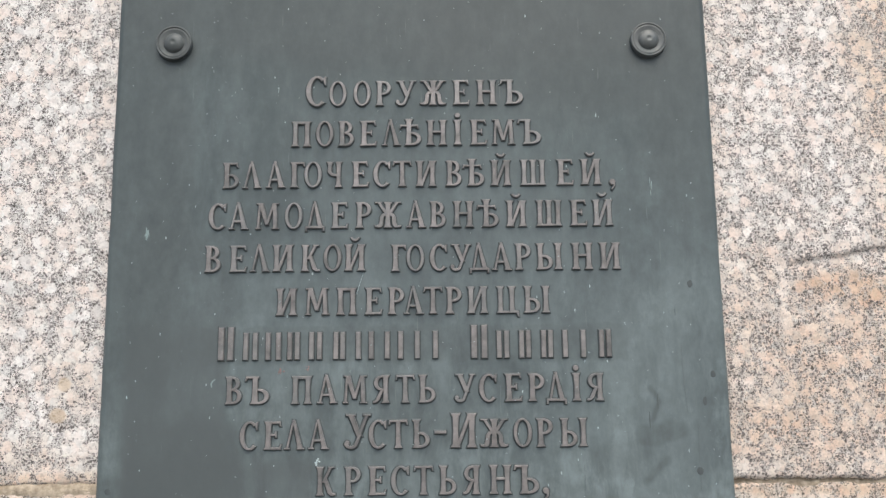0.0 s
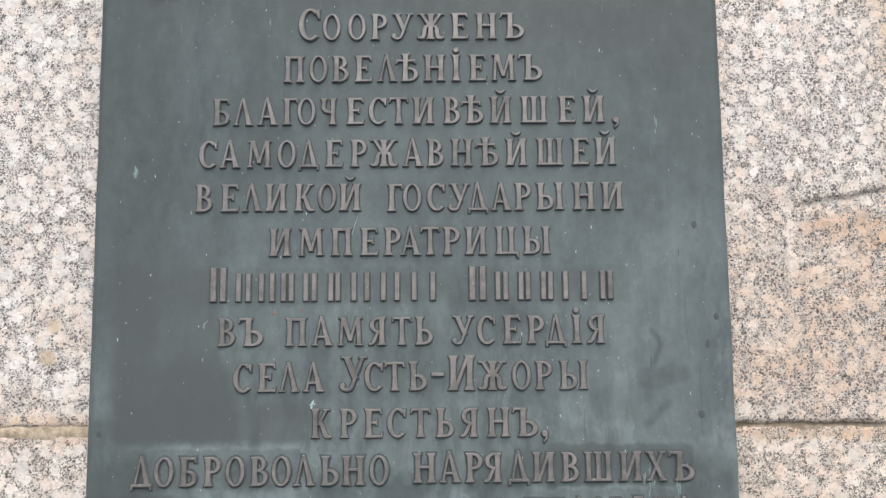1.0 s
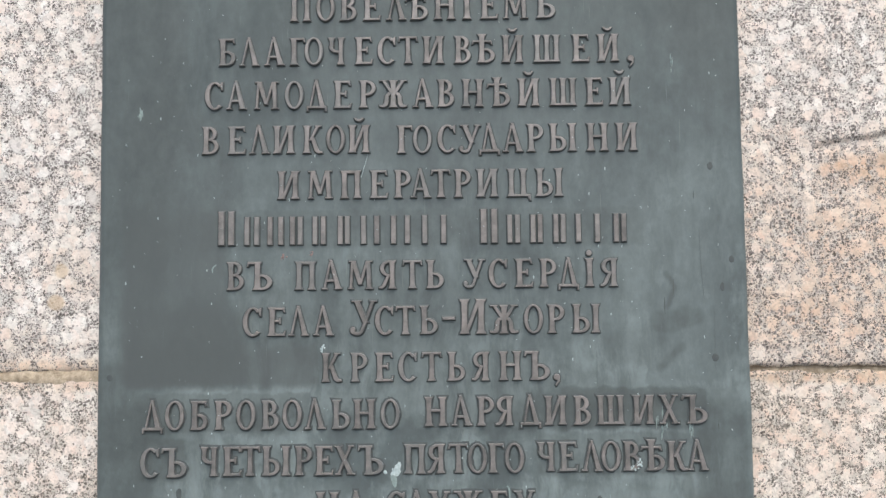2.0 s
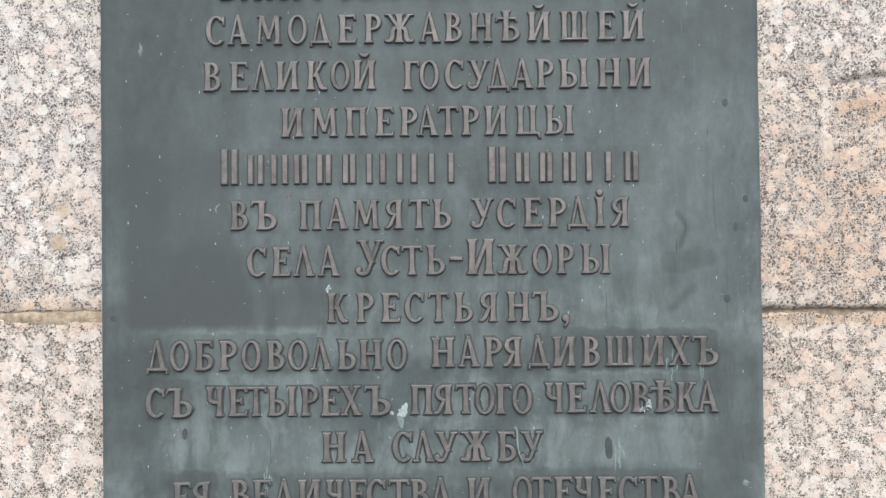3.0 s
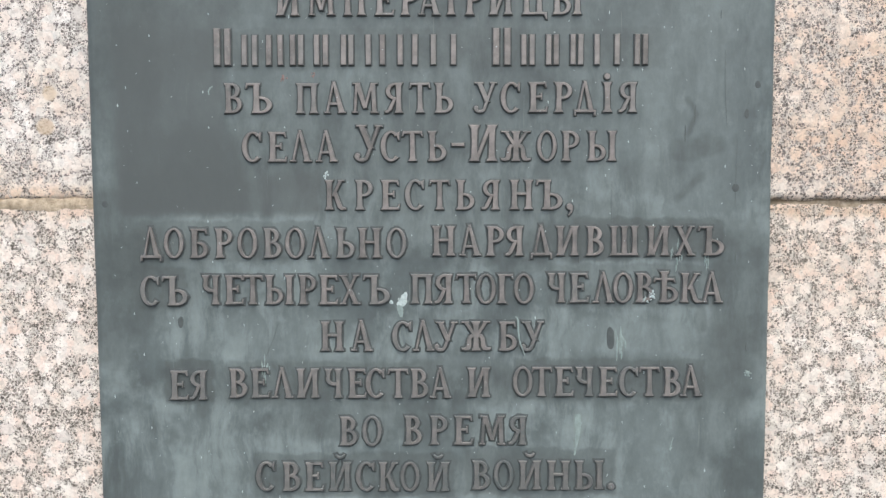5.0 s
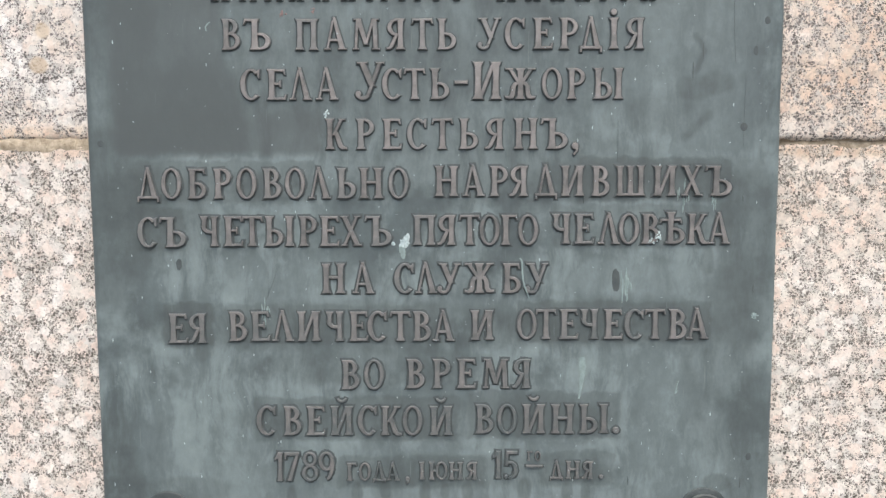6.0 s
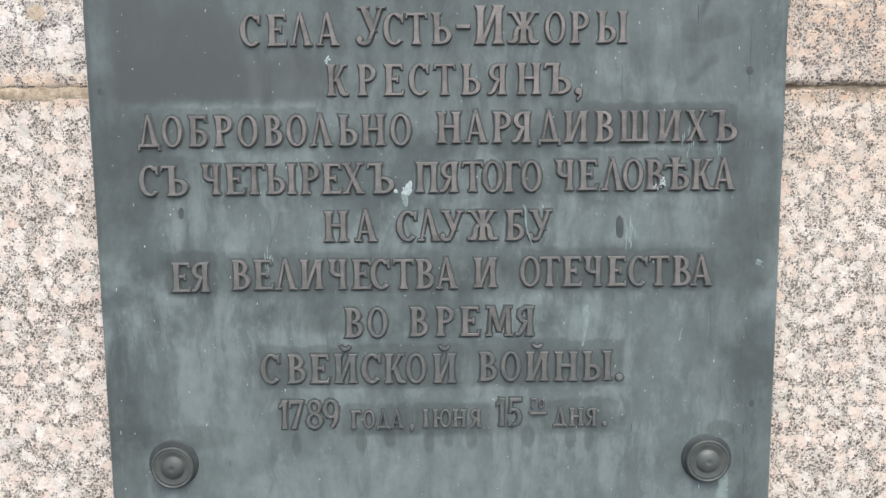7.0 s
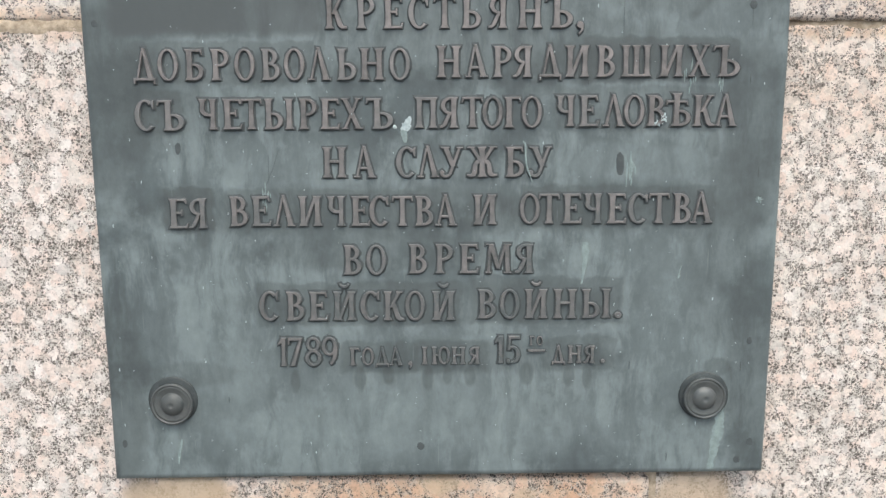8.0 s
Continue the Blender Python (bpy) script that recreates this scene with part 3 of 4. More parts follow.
def glyph(ch):
    """The outlines and the width of one letter, cap height 1."""
    if ch == "С":
        return [ring(0.37, 0.5, 0.37, 0.515, 0.17, 0.07, 48, 312, 20), [(0.56, 0.93), (0.63, 0.99), (0.67, 0.99), (0.66, 0.70), (0.62, 0.70), (0.57, 0.84)]], 0.68
    if ch == "О":
        return oval(0.34, 0.34), 0.68
    if ch == "Р":
        return [stem(0.2)] + bowl(0.2, 0.32, 0.64, 0.44, 1.0), 0.66
    if ch == "У":
        return [slope(0.45, 0.36, 0.18, 1.0, T), slope(0.36, 0.14, 0.67, 1.0, 0.10), foot(0.18, T, 1 - S), foot(0.67, 0.10, 1 - S), ring(0.20, 0.15, 0.205, 0.165, 0.10, 0.085, 190, 355), disc(0.075, 0.15, 0.075)], 0.82
    if ch == "Ж":
        half = [slope(0.47, 0.50, 0.16, 1.0, 0.13, 0.11), foot(0.15, 0.12, 1 - S), [(0.46, 0.58), (0.30, 0.55), (0.215, 0.42), (0.185, 0.16), (0.13, 0.09), (0.02, 0.09), (0.03, 0.03), (0.15, 0.0), (0.27, 0.02), (0.33, 0.12), (0.355, 0.42), (0.46, 0.50)]]
        return [stem(0.5)] + half + flipped(half, 1.0), 1.0
    if ch == "Е":
        return [stem(0.2), bar(0.2, 0.60, 0.925, 1.0), tick(0.60, 1.0, -1), bar(0.2, 0.47, 0.485, 0.56), bar(0.435, 0.485, 0.42, 0.63), bar(0.2, 0.62, 0.0, 0.075), tick(0.63, 0.0, 1)], 0.66
    if ch == "Н":
        return [stem(0.2), stem(0.68), bar(0.2, 0.68, 0.49, 0.57)], 0.88
    if ch == "Ъ":
        return [stem(0.33, top=0), bar(0.03, 0.44, 0.925, 1.0), flipped([tick(0.10, 1.0, -1)], 0.13)[0]] + bowl(0.33, 0.46, 0.78, 0.0, 0.55), 0.80
    if ch == "Ь":
        return soft_sign(0.2), 0.68
    if ch == "Ы":
        return soft_sign(0.2) + [stem(0.88)], 1.08
    if ch == "Ѣ":
        return [stem(0.33, y1=1.06)] + bowl(0.33, 0.46, 0.78, 0.0, 0.53) + [bar(0.04, 0.64, 0.76, 0.83), tick(0.66, 0.83, -1, 0.06, 0.14), flipped([tick(0.10, 0.83, -1, 0.06, 0.14)], 0.12)[0]], 0.80
    if ch == "П":
        return [stem(0.2), stem(0.68), bar(0.2, 0.68, 0.90, 1.0)], 0.88
    if ch == "В":
        return [stem(0.2)] + bowl(0.2, 0.30, 0.58, 0.49, 1.0) + bowl(0.2, 0.32, 0.65, 0.0, 0.56), 0.68
    if ch == "Б":
        return [stem(0.2), bar(0.2, 0.58, 0.925, 1.0), tick(0.59, 1.0, -1)] + bowl(0.2, 0.33, 0.65, 0.0, 0.55), 0.68
    if ch == "Л":
        return tent() + [foot(0.14, 0.09), foot(0.68, T)], 0.86
    if ch == "А":
        return tent() + [foot(0.14, 0.09), foot(0.68, T), bar(0.22, 0.58, 0.27, 0.345)], 0.86
    if ch == "Д":
        return tent(0.05, 0.25, 0.44) + [bar(0.06, 0.84, 0.0, 0.085), bar(0.03, 0.10, -0.11, 0.07), bar(0.80, 0.87, -0.11, 0.07)], 0.90
    if ch == "І":
        return [stem(0.2), disc(0.2, 1.19, 0.10)], 0.40
    if ch == "¦":
        return [stem(0.2)], 0.40
    if ch == "М":
        return [slope(0.15, 0.0, 0.21, 0.98, 0.10), slope(0.53, 0.16, 0.24, 1.0, 0.14, 0.20), slope(0.53, 0.16, 0.80, 1.0, 0.10), slope(0.89, 0.0, 0.84, 1.0, T), foot(0.15, 0.08), foot(0.89), bar(0.07, 0.30, 1 - S, 1.0), bar(0.76, 1.0, 1 - S, 1.0)], 1.06
    if ch == "Г":
        return [stem(0.2), bar(0.2, 0.56, 0.925, 1.0), tick(0.57, 1.0, -1)], 0.60
    if ch == "Ч":
        return [stem(0.57), stem(0.18, y0=0.66, bot=0), ring(0.40, 0.68, 0.327, 0.25, T, 0.09, 178, 275), bar(0.39, 0.58, 0.43, 0.52)], 0.77
    if ch == "Т":
        return [stem(0.36, top=0), bar(0.03, 0.69, 0.925, 1.0), tick(0.70, 1.0, -1), flipped([tick(0.10, 1.0, -1)], 0.12)[0]], 0.72
    if ch in "ИЙ":
        return [stem(0.2), stem(0.70), slope(0.27, 0.04, 0.63, 0.96, 0.11)] + (breve(0.45) if ch == "Й" else []), 0.90
    if ch == "Ш":
        return [stem(0.2), stem(0.58), stem(0.96), bar(0.2, 0.96, 0.0, 0.075)], 1.16
    if ch == "Ц":
        return [stem(0.2), stem(0.66), bar(0.2, 0.90, 0.0, 0.075), [(0.80, 0.05), (0.90, -0.15), (0.94, -0.15), (0.93, 0.07)]], 0.94
    if ch == "К":
        return [stem(0.2), slope(0.33, 0.45, 0.62, 1.0, 0.11), foot(0.63, 0.11, 1 - S), [(0.34, 0.56), (0.46, 0.62), (0.60, 0.26), (0.68, 0.09), (0.80, 0.06), (0.80, 0.0), (0.62, -0.01), (0.50, 0.08)]], 0.80
    if ch == "Я":
        body = [stem(0.2)] + bowl(0.2, 0.32, 0.64, 0.44, 1.0)
        return flipped(body, 0.68) + [[(0.30, 0.50), (0.40, 0.47), (0.24, 0.10), (0.12, 0.0), (0.0, 0.0), (0.0, 0.06), (0.09, 0.09)]], 0.70
    if ch == "Х":
        return [slope(0.64, 0.0, 0.16, 1.0, T), slope(0.15, 0.0, 0.64, 1.0, 0.10), foot(0.15, 0.10), foot(0.64), foot(0.17, T, 1 - S), foot(0.64, 0.10, 1 - S)], 0.82
    if ch == "Ю":
        return [stem(0.2), bar(0.2, 0.46, 0.46, 0.54)] + oval(0.74, 0.32), 1.06
    if ch == "-":
        return [bar(0.0, 0.42, 0.50, 0.60)], 0.42
    if ch == ",":
        return [disc(0.11, 0.09, 0.11), [(0.12, 0.06), (0.22, 0.09), (0.20, -0.08), (0.08, -0.22), (0.06, -0.18), (0.13, -0.06)]], 0.22
    if ch == ".":
        return [disc(0.11, 0.10, 0.11)], 0.22
    if ch == "▮":
        return [bar(0.0, T, 0.0, 1.0)], T
    if ch == "1":
        return [stem(0.22, 0.15, o=0.03), [(0.0, 0.80), (0.0, 0.74), (0.16, 0.82), (0.16, 1.0), (0.13, 1.0)]], 0.34
    if ch == "7":
        return [bar(0.02, 0.62, 0.90, 1.0), slope(0.22, 0.0, 0.56, 0.96, T, 0.12), [(0.02, 1.0), (0.02, 0.76), (0.07, 0.76), (0.12, 1.0)]], 0.64
    if ch == "8":
        return oval(0.33, 0.28, 0.76, 0.25, 0.12, 0.07) + oval(0.33, 0.33, 0.27, 0.285, 0.14, 0.07), 0.66
    if ch == "9":
        return oval(0.33, 0.32, 0.69, 0.325, 0.15, 0.07) + [ring(0.25, 0.62, 0.40, 0.63, 0.16, 0.07, -72, 5)], 0.66
    if ch == "5":
        return [slope(0.11, 0.48, 0.15, 0.97, 0.09), bar(0.11, 0.56, 0.90, 1.0), ring(0.25, 0.31, 0.34, 0.32, 0.17, 0.075, -100, 118), disc(0.10, 0.06, 0.07)], 0.60
    return [bar(0.0, 0.4, 0.0, 1.0)], 0.4


# widths of the letters in cap heights
WIDE = dict(zip("СОРУЖЕНЪПВЛѢМБАГЧТИЙШЦДКЫЯЬХ", (0.64, 0.645, 0.64, 0.79, 1.02, 0.68, 0.86, 0.90, 0.82, 0.66, 0.76, 0.82, 0.92, 0.67, 0.77, 0.59, 0.65, 0.67, 0.85, 0.85, 1.03, 0.86, 0.75, 0.73, 1.05, 0.66, 0.67, 0.74)))
MESHES = {}


def letter_mesh(ch, skin=4.2):
    """Each stroke is a low prism with a chamfered upper edge; the strokes run into one another."""
    if (ch, skin) in MESHES:
        return MESHES[ch, skin]
    rough = random.Random(ord(ch))
    polys, width = glyph(ch)
    k = (0.84 if ch.isdigit() else 1.03) * WIDE.get(ch, width) / width
    polys, width = [[(x * k, y) for x, y in p] for p in polys], width * k
    bm = bmesh.new()
    c = 0.011
    for i, poly in enumerate(polys):
        area = sum(a[0] * b[1] - b[0] * a[1] for a, b in zip(poly, poly[1:] + poly[:1]))
        if area < 0:
            poly = poly[::-1]
        n = len(poly)
        top = 1.0 - 0.018 * i
        inner = []
        for k in range(n):
            p0, p1, p2 = Vector(poly[k - 1]), Vector(poly[k]), Vector(poly[(k + 1) % n])
            e1, e2 = (p1 - p0), (p2 - p1)
            if e1.length < 1e-6 or e2.length < 1e-6:
                inner.append(p1)
                continue
            n1, n2 = Vector((-e1.y, e1.x)).normalized(), Vector((-e2.y, e2.x)).normalized()
            m = n1 + n2
            m = n1 if m.length < 0.2 else m / max(0.35, m.dot(n1))
            inner.append(p1 + m * c)
        lo = [bm.verts.new((x, 0.25, z)) for x, z in poly]
        mid = [bm.verts.new((x, -top + 0.13, z)) for x, z in poly]
        up = [bm.verts.new((v[0], -top, v[1])) for v in inner]
        for a, b in ((lo, mid), (mid, up)):
            for k in range(n):
                m = (k + 1) % n
                bm.faces.new((a[k], a[m], b[m], b[k]))
        bm.faces.new(up)
        # a dark sloped skirt round the foot of the stroke
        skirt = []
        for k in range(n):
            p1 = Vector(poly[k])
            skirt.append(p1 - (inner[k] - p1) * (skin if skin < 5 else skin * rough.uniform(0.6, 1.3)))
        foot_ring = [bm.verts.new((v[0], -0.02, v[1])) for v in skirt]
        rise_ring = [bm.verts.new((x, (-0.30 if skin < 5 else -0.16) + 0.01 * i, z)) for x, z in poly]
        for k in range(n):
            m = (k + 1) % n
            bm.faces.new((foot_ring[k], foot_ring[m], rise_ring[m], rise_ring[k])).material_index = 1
    me = bpy.data.meshes.new("letter")
    bm.to_mesh(me)
    bm.free()
    me.materials.append(LETTER)
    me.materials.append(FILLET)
    MESHES[ch, skin] = (me, width)
    return MESHES[ch, skin]


RISE = 0.0033
LANDED = []


def place_letter(ch, x, z, sx, sz):
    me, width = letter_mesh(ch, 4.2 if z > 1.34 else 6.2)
    ob = under(new("letter", me))
    ob.parent = plaque
    under(ob)
    LANDED.append((ch, x, z, sx, sz))
    ob.matrix_basis = Matrix.Translation((x, 0, z)) @ pose(0, 0, 0, 0, random.uniform(-0.6, 0.6), 0) @ Matrix.Diagonal((sx, RISE * random.uniform(0.92, 1.08), sz, 1))
    return ob


def word(text, z, middles, small=0.0305, big=0.0370):
    """Sets a word on the line at z; middles: where the middle of each letter stands, in millimetres. Capital first letters are taller."""
    for ch, mm in zip(text, middles):
        size = big if ch.isupper() else small
        w = letter_mesh(ch.upper())[1] * size
        place_letter(ch.upper(), mm / 1000 - w / 2, z, size, size)


def blank(z, middles, widths, small=0.0305, big=0.0370):
    """A personal name, given as plain raised bars of the letters' size: the first letter is taller."""
    for k, (mm, wide) in enumerate(zip(middles, widths)):
        size = small if k else big
        at = mm / 1000 - wide * size / 2
        for side in (0.10, wide - 0.10 - T):
            place_letter("▮", at + side * size, z, size, size)


# the inscription, word by word from the top
word("Сооруженъ", 1.7994, (-114.0, -88.0, -59.0, -34.0, -6.0, 26.0, 59.0, 90.0, 120.0))
word("повелѣніемъ", 1.7496, (-131.0, -103.0, -78.0, -52.0, -24.0, -1.0, 30.0, 55.0, 79.0, 109.0, 140.0))
word("благочестивѣйшей,", 1.6996, (-213.0, -188.0, -160.0, -135.0, -116.0, -91.0, -61.0, -35.0, -11.0, 17.0, 49.0, 73.0, 105.0, 143.0, 180.0, 211.0, 236.0))
word("самодержавнѣйшей", 1.6504, (-227.0, -202.0, -169.0, -138.0, -113.0, -85.0, -57.0, -28.0, 5.0, 30.0, 60.0, 89.0, 122.0, 160.0, 194.0, 223.0))
word("великой", 1.6003, (-231.0, -202.0, -176.0, -149.0, -118.0, -92.0, -66.0))
word("государыни", 1.5992, (-16.0, 4.0, 31.0, 57.0, 78.0, 104.0, 128.0, 159.0, 197.0, 229.0))
word("императрицы", 1.5495, (-144.0, -109.0, -75.0, -45.0, -19.0, 2.0, 24.0, 47.0, 75.0, 109.0, 143.0))
blank(1.4991, (-212.0, -184.0, -158.0, -135.0, -110.0, -83.0, -54.0, -21.0, 16.0), (0.66, 0.72, 0.76, 0.64, 0.66, 0.62, 0.84, 0.86, 1.04))
blank(1.4987, (76.0, 103.0, 128.0, 153.0, 184.0, 219.0), (0.68, 0.64, 0.62, 0.62, 1.04, 0.64))
word("въ", 1.4500, (-202.0, -175.0))
word("память", 1.4498, (-125.0, -96.0, -65.0, -34.0, -8.0, 16.0))
word("усердія", 1.4501, (60.0, 85.0, 113.0, 139.0, 162.0, 185.0, 207.0))
word("села", 1.4000, (-183.0, -157.0, -132.0, -105.0))
word("Усть-Ижоры", 1.4002, (-61.0, -39.0, -16.0, 9.0, 31.0, 57.0, 91.0, 123.0, 147.0, 180.0))
word("крестьянъ,", 1.3500, (-97.0, -67.0, -40.0, -14.0, 12.0, 38.0, 66.0, 97.0, 126.0, 147.0))
word("добровольно", 1.2999, (-290.0, -266.0, -240.0, -214.0, -189.0, -163.0, -139.0, -114.0, -87.0, -61.0, -33.0))
word("нарядившихъ", 1.3020, (16.0, 44.0, 69.0, 91.0, 118.0, 145.0, 173.0, 204.0, 239.0, 267.0, 294.0))
word("съ", 1.2500, (-292.0, -266.0))
word("четырехъ", 1.2510, (-228.0, -204.0, -184.0, -156.0, -127.0, -105.0, -82.0, -54.0))
word("пятого", 1.2520, (-7.0, 17.0, 40.0, 60.0, 80.0, 100.0))
word("человѣка", 1.2530, (134.0, 157.0, 183.0, 203.0, 225.0, 248.0, 273.0, 296.0))
word("на", 1.2020, (-101.0, -70.0))
word("службу", 1.2020, (-28.0, -5.0, 19.0, 50.0, 83.0, 110.0))
word("ея", 1.1500, (-264.0, -242.0))
word("величества", 1.1520, (-201.0, -178.0, -154.0, -127.0, -100.0, -76.0, -56.0, -32.0, -10.0, 13.0))
word("и", 1.1530, (53.0,))
word("отечества", 1.1540, (99.0, 119.0, 142.0, 164.0, 188.0, 210.0, 232.0, 255.0, 276.0))
word("во", 1.1010, (-85.0, -60.0))
word("время", 1.1020, (-17.0, 10.0, 36.0, 67.0, 95.0))
word("свейской", 1.0520, (-173.0, -146.0, -122.0, -94.0, -67.0, -43.0, -20.0, 10.0))
word("войны.", 1.0538, (55.0, 79.0, 107.0, 137.0, 170.0, 193.0))
word("1789", 1.0025, (-160.8, -147.3, -128.0, -110.5), 0.0305)
word("года,", 1.0030, (-84.5, -70.5, -55.0, -40.5, -25.5), 0.0185)
word("¦юня", 1.0040, (-10.0, 6.5, 25.5, 43.0), 0.0185)
word("15", 1.0050, (68.7, 83.4), 0.0295)
word("го", 1.0245, (103.0, 111.5), 0.0095)
place_letter("-", 0.0995, 1.0085, 0.040, 0.0180)
word("дня.", 1.0050, (131.5, 148.5, 164.5, 178.5), 0.0185)


# ---------------------------------------------------------------- plugs, splashes and runs on the sheet
def flat_spot(rx, rz, rise, seed, rag=0.15, n=16):
    """A low, uneven cushion on the sheet."""
    bm = bmesh.new()
    edge, inner = [], []
    for k in range(n):
        a = 2 * math.pi * k / n
        f = 1 + rag * 1.6 * wave(math.cos(a), math.sin(a), seed, 1.7)
        edge.append(bm.verts.new((rx * f * math.cos(a), 0.0, rz * f * math.sin(a))))
        inner.append(bm.verts.new((0.72 * rx * f * math.cos(a), -rise, 0.72 * rz * f * math.sin(a))))
    for k in range(n):
        m = (k + 1) % n
        bm.faces.new((edge[k], edge[m], inner[m], inner[k]))
    bm.faces.new(inner)
    return bm


def splash(name, x, z, rx, rz, material, lumps, label="", proud=0.0001):
    """Bird lime or a run that dried in many small patches."""
    rs = random.Random(int(x * 9000 + z * 7000))
    bm = bmesh.new()
    for k in range(lumps):
        px, pz = rs.gauss(0, 0.45) * rx, rs.gauss(0, 0.45) * rz
        r = rs.uniform(0.12, 0.42) * min(rx, rz)
        tall = rs.uniform(0.9, 1.4)
        if rz > 1.7 * rx:
            r, tall = rs.uniform(0.06, 0.20) * rx, rs.uniform(3.0, 11.0)
        rim = [bm.verts.new((px + r * rs.uniform(0.7, 1.25) * math.cos(a * math.pi / 5), 0.0, pz + tall * r * rs.uniform(0.7, 1.25) * math.sin(a * math.pi / 5))) for a in range(10)]
        tip = bm.verts.new((px, -rs.uniform(0.0003, 0.0007), pz))
        for i in range(10):
            bm.faces.new((tip, rim[i], rim[(i + 1) % 10]))
    ob = tagged(part(name, bm, material, plaque), label, kind="stuff")
    under(ob).matrix_basis = Matrix.Translation((x, -proud, z))
    return ob


def streak(name, line, widths, material, proud=0.0):
    """A run or a scratch along a line of (x, z), ragged at its edges and slightly raised along its middle."""
    rs = random.Random(int(line[0][0] * 8000 + line[0][1] * 5000))
    for _ in range(2):
        pts = [(*p, w) for p, w in zip(line, widths)]
        cut = [pts[0]]
        for a, b in zip(pts, pts[1:]):
            cut += [tuple(u + (v - u) * f for u, v in zip(a, b)) for f in (0.25, 0.75)]
        cut.append(pts[-1])
        line, widths = [c[:2] for c in cut], [c[2] for c in cut]
    bm = bmesh.new()
    last = None
    for k in range(len(line) - 1):
        (xa, za), (xb, zb) = line[k], line[k + 1]
        n = max(1, int(math.hypot(xb - xa, zb - za) / 0.0022))
        for i in range(n + (k == len(line) - 2)):
            f = i / n
            w = widths[k] + (widths[k + 1] - widths[k]) * f
            along = Vector((xb - xa, zb - za)).normalized()
            x, z = xa + (xb - xa) * f, za + (zb - za) * f
            a, b = w * rs.uniform(0.65, 1.2), w * rs.uniform(0.65, 1.2)
            row = [bm.verts.new((x - along.y * a, -0.0001 - proud, z + along.x * a)), bm.verts.new((x, -0.00035 - proud, z)), bm.verts.new((x + along.y * b, -0.0001 - proud, z - along.x * b))]
            if last:
                bm.faces.new((last[0], last[1], row[1], row[0]))
                bm.faces.new((last[1], last[2], row[2], row[1]))
            last = row
    return under(part(name, bm, material, plaque))


def spot(name, x, z, rx, rz, material, rise=0.0004, rag=0.15, label=""):
    ob = part(name, flat_spot(rx, rz, rise, x * 37 + z * 11, rag), material, plaque, label)
    under(ob).matrix_basis = Matrix.Translation((x, -0.0001, z))
    return ob


spot("plug", 0.3190, 1.3720, 0.0036, 0.0042, PLUG, 0.0002, 0.15)
spot("plug", 0.3290, 1.4480, 0.0024, 0.0052, PLUG, 0.0002, 0.15)
spot("plug", 0.3400, 1.4780, 0.003, 0.0042, PLUG, 0.0002, 0.15)
spot("plug", 0.3200, 1.5810, 0.0032, 0.0045, PLUG, 0.0002, 0.15)
spot("plug", -0.0150, 0.9120, 0.004, 0.0044, PLUG, 0.0002, 0.15)
spot("plug", 0.3260, 0.8960, 0.0038, 0.004, PLUG, 0.0002, 0.15)
spot("plug", 0.3390, 0.9160, 0.0036, 0.004, PLUG, 0.0002, 0.15)
spot("plug", -0.3350, 0.9150, 0.0026, 0.0045, PLUG, 0.0002, 0.15)
spot("plug", 0.1910, 1.2150, 0.0042, 0.0115, PLUG, 0.0002, 0.15)
spot("plug", -0.3380, 1.3560, 0.0035, 0.0038, PLUG, 0.0002, 0.15)
spot("plug", -0.2610, 1.2320, 0.003, 0.006, PLUG, 0.0002, 0.15)
spot("plug", 0.3330, 1.0280, 0.003, 0.004, PLUG, 0.0002, 0.15)
streak("white_splash", ((-0.0230, 1.2635), (-0.0250, 1.2590), (-0.0290, 1.2530), (-0.0330, 1.2500)), (0.0012, 0.0034, 0.0034, 0.0012), LIME)
streak("pale_run", ((-0.0300, 1.2500), (-0.0290, 1.2440), (-0.0285, 1.2370)), (0.0040, 0.0032, 0.0014), VERDIGRIS)
splash("white_splash", -0.0280, 1.2560, 0.0080, 0.0090, LIME, 7)
splash("white_splash", 0.2330, 1.2610, 0.0028, 0.0046, LIME, 16, "", RISE)
splash("white_splash", 0.2275, 1.2555, 0.0060, 0.0024, LIME, 14, "", RISE)
splash("white_splash", 0.2230, 1.2550, 0.0039, 0.0033, LIME, 14)
splash("white_splash", -0.1070, 1.3850, 0.0030, 0.0050, LIME, 14)
splash("pale_run", 0.3350, 1.1780, 0.0030, 0.0030, VERDIGRIS, 34)
splash("red_spot", -0.1500, 1.4860, 0.0039, 0.0044, RUST, 8)
splash("red_spot", -0.1180, 1.4890, 0.0028, 0.0033, RUST, 8)
splash("white_splash", -0.1600, 1.8210, 0.0011, 0.0066, LIME, 14)
splash("pale_run", -0.3090, 1.6460, 0.0028, 0.0066, VERDIGRIS, 34)

splash("pale_run", -0.1720, 1.1820, 0.004, 0.016, VERDIGRIS, 16)
splash("pale_run", 0.2900, 1.3020, 0.004, 0.012, VERDIGRIS, 18)
splash("pale_run", 0.2600, 1.3020, 0.005, 0.012, VERDIGRIS, 14)
splash("pale_run", 0.2800, 1.6970, 0.004, 0.01, VERDIGRIS, 5)
splash("pale_run", 0.2010, 1.2150, 0.006, 0.014, VERDIGRIS, 14)

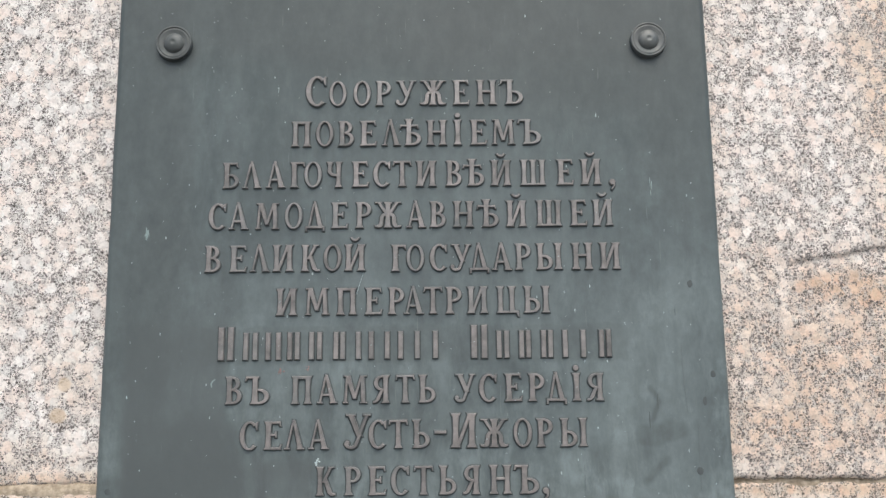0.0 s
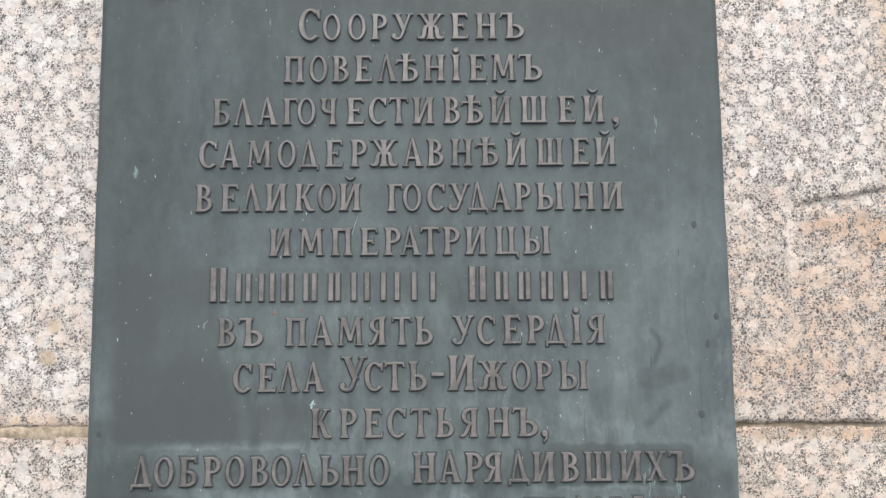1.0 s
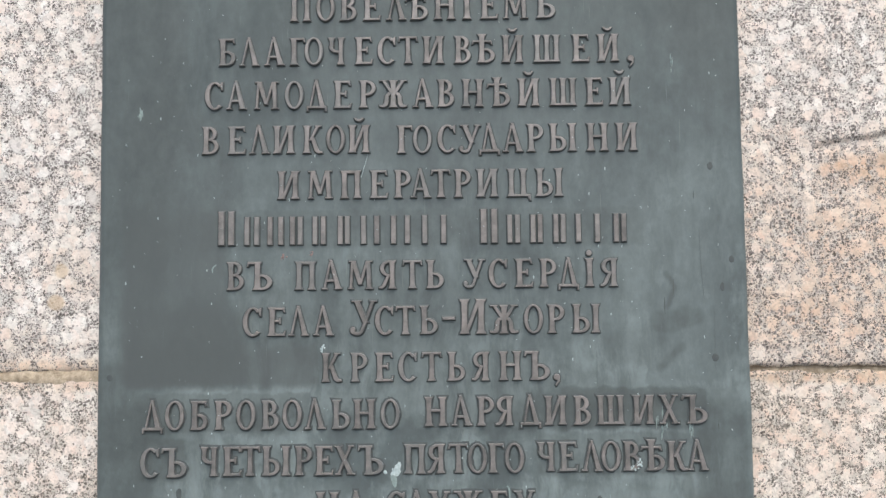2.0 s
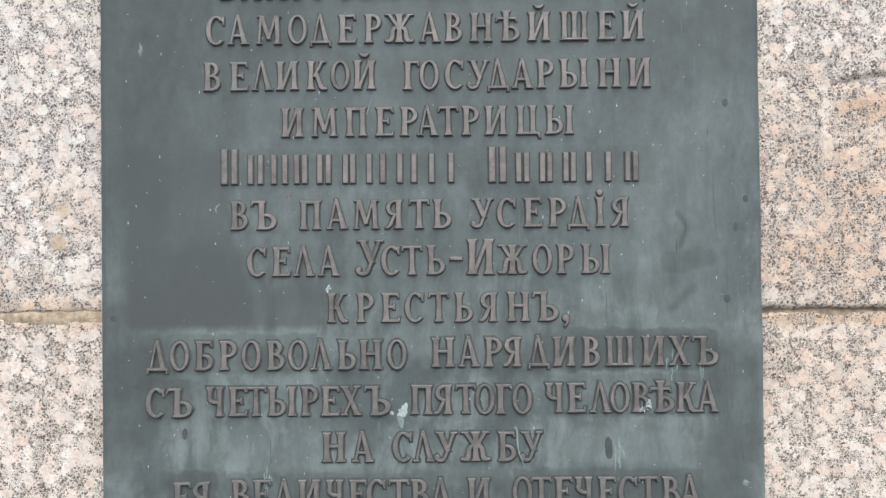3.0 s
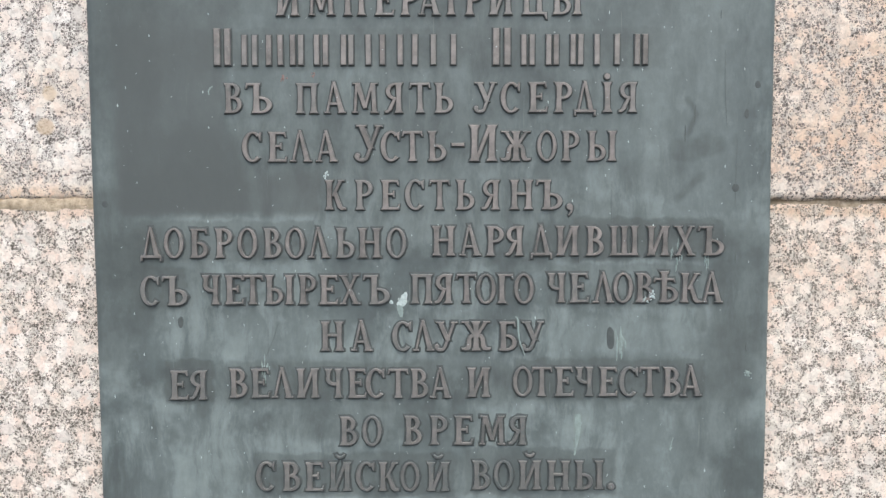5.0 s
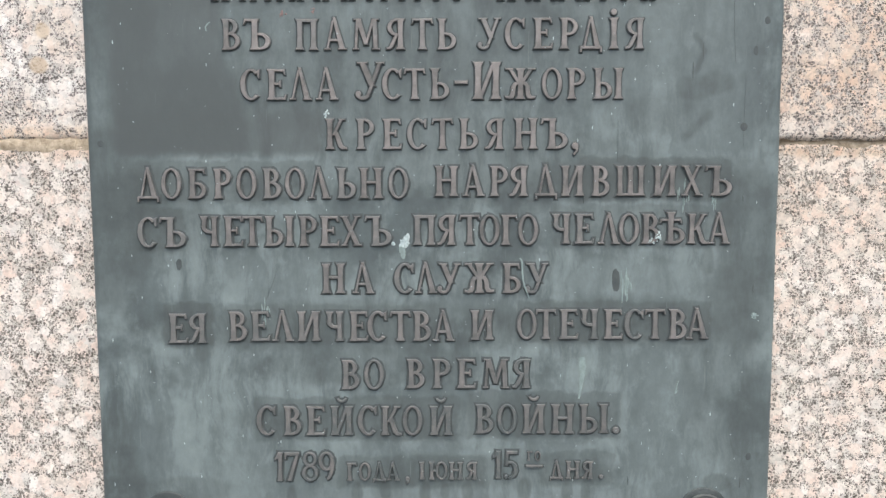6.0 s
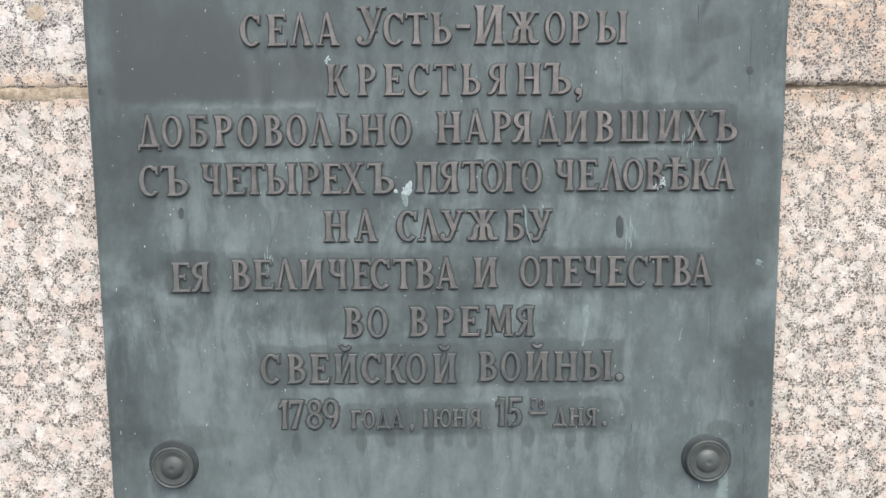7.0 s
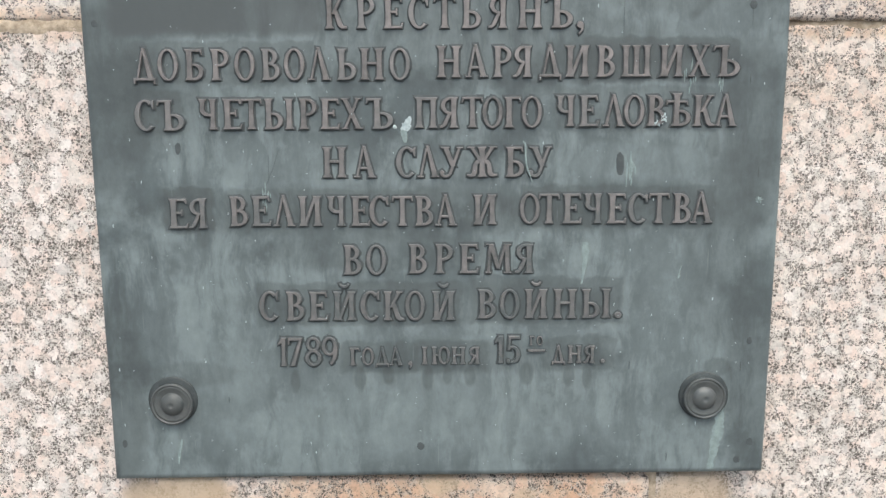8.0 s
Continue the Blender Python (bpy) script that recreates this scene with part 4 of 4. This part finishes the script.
spot("dark_scratch", 0.2500, 0.9000, 0.0005, 0.006, PLUG, 0.0002, 0.3)
spot("dark_scratch", 0.2070, 1.0020, 0.0005, 0.005, PLUG, 0.0002, 0.3)
spot("dark_scratch", -0.2200, 0.9640, 0.0005, 0.004, PLUG, 0.0002, 0.3)
spot("dark_scratch", 0.3250, 0.9990, 0.0005, 0.006, PLUG, 0.0002, 0.3)
spot("dark_scratch", 0.3200, 1.2990, 0.0005, 0.006, PLUG, 0.0002, 0.3)
spot("dark_scratch", 0.3330, 1.2060, 0.0005, 0.005, PLUG, 0.0002, 0.3)
spot("dark_scratch", 0.1570, 1.3000, 0.0005, 0.006, PLUG, 0.0002, 0.3)
spot("dark_scratch", 0.3010, 1.5490, 0.0005, 0.005, PLUG, 0.0002, 0.3)
spot("dark_scratch", 0.2660, 1.4280, 0.0005, 0.01, PLUG, 0.0002, 0.3)
spot("dark_scratch", 0.2760, 1.4480, 0.0005, 0.009, PLUG, 0.0002, 0.3)

streak("pale_run", ((0.307, 0.958), (0.305, 0.933), (0.302, 0.911), (0.297, 0.885)), (0.003, 0.0062, 0.0052, 0.0032), VERDIGRIS)
streak("pale_run", ((0.157, 1.134), (0.158, 1.123), (0.157, 1.107), (0.154, 1.09)), (0.003, 0.004, 0.0018, 0.001), VERDIGRIS)
streak("pale_scratch", ((-0.056, 1.599), (-0.061, 1.583), (-0.064, 1.573)), (0.0002, 0.0003, 0.0004), LIME)
streak("pale_scratch", ((0.091, 1.238), (0.094, 1.236), (0.094, 1.216), (0.101, 1.197)), (0.0006, 0.001, 0.0009, 0.0005), VERDIGRIS, RISE)
streak("dark_scratch", ((0.306, 1.512), (0.306, 1.476), (0.309, 1.436)), (0.00022, 0.00022, 0.00022), STAIN)
streak("dark_scratch", ((0.32, 1.422), (0.319, 1.386), (0.319, 1.352)), (0.00022, 0.00022, 0.00022), STAIN)
streak("dark_scratch", ((0.191, 1.38), (0.191, 1.338)), (0.00022, 0.00022), STAIN)
streak("dark_scratch", ((-0.158, 1.231), (-0.164, 1.212), (-0.172, 1.194)), (0.00022, 0.00022, 0.00022), STAIN)
streak("dark_scratch", ((-0.169, 1.225), (-0.169, 1.195)), (0.00022, 0.00022), STAIN)
streak("pale_scratch", ((0.257, 1.099), (0.254, 1.094), (0.258, 1.109)), (0.0006, 0.0008, 0.0004), VERDIGRIS)
streak("pale_run", ((-0.273, 0.92), (-0.276, 0.906), (-0.278, 0.892)), (0.0008, 0.0016, 0.0008), VERDIGRIS)
streak("pale_run", ((-0.223, 1.478), (-0.228, 1.474), (-0.227, 1.469)), (0.0005, 0.0010, 0.0006), VERDIGRIS)

# fine white specks thrown over the whole sheet
rng = random.Random(5)
bm = bmesh.new()


def speck(x, y, z, r, tall):
    rim = [bm.verts.new((x + r * math.cos(a) * rng.uniform(0.7, 1.2), y, z + tall * r * math.sin(a) * rng.uniform(0.7, 1.2))) for a in (0, 1.05, 2.1, 3.14, 4.2, 5.25)]
    tip = bm.verts.new((x, y - 0.0004, z))
    for i in range(6):
        bm.faces.new((tip, rim[i], rim[(i + 1) % 6]))


for k in range(600):
    x, z = rng.uniform(-0.34, 0.345), rng.uniform(0.89, 1.955)
    tall = rng.choice((1, 1, 1, 1.3, 2.6, 3.5)) if abs(x) > 0.1 else rng.choice((1, 1, 1.4))
    speck(x, -0.0002, z, rng.choice((0.0004, 0.0004, 0.0005, 0.0006)), tall)
for ch, x, z, sx, sz in LANDED:
    if rng.random() < 0.55:
        stroke = rng.choice(glyph(ch)[0])
        f = letter_mesh(ch)[1] / glyph(ch)[1]
        i = rng.randrange(len(stroke))
        j = (i + len(stroke) // 2) % len(stroke)
        px, pz = (stroke[i][0] + stroke[j][0]) / 2 * f, (stroke[i][1] + stroke[j][1]) / 2
        if len(stroke) < 15:
            speck(x + px * sx, -0.93 * RISE, z + pz * sz, rng.choice((0.0004, 0.0005, 0.0006)), 1.1)
under(tagged(part("white_specks", bm, LIME, plaque, "tiny white splashes"), kind="stuff"))
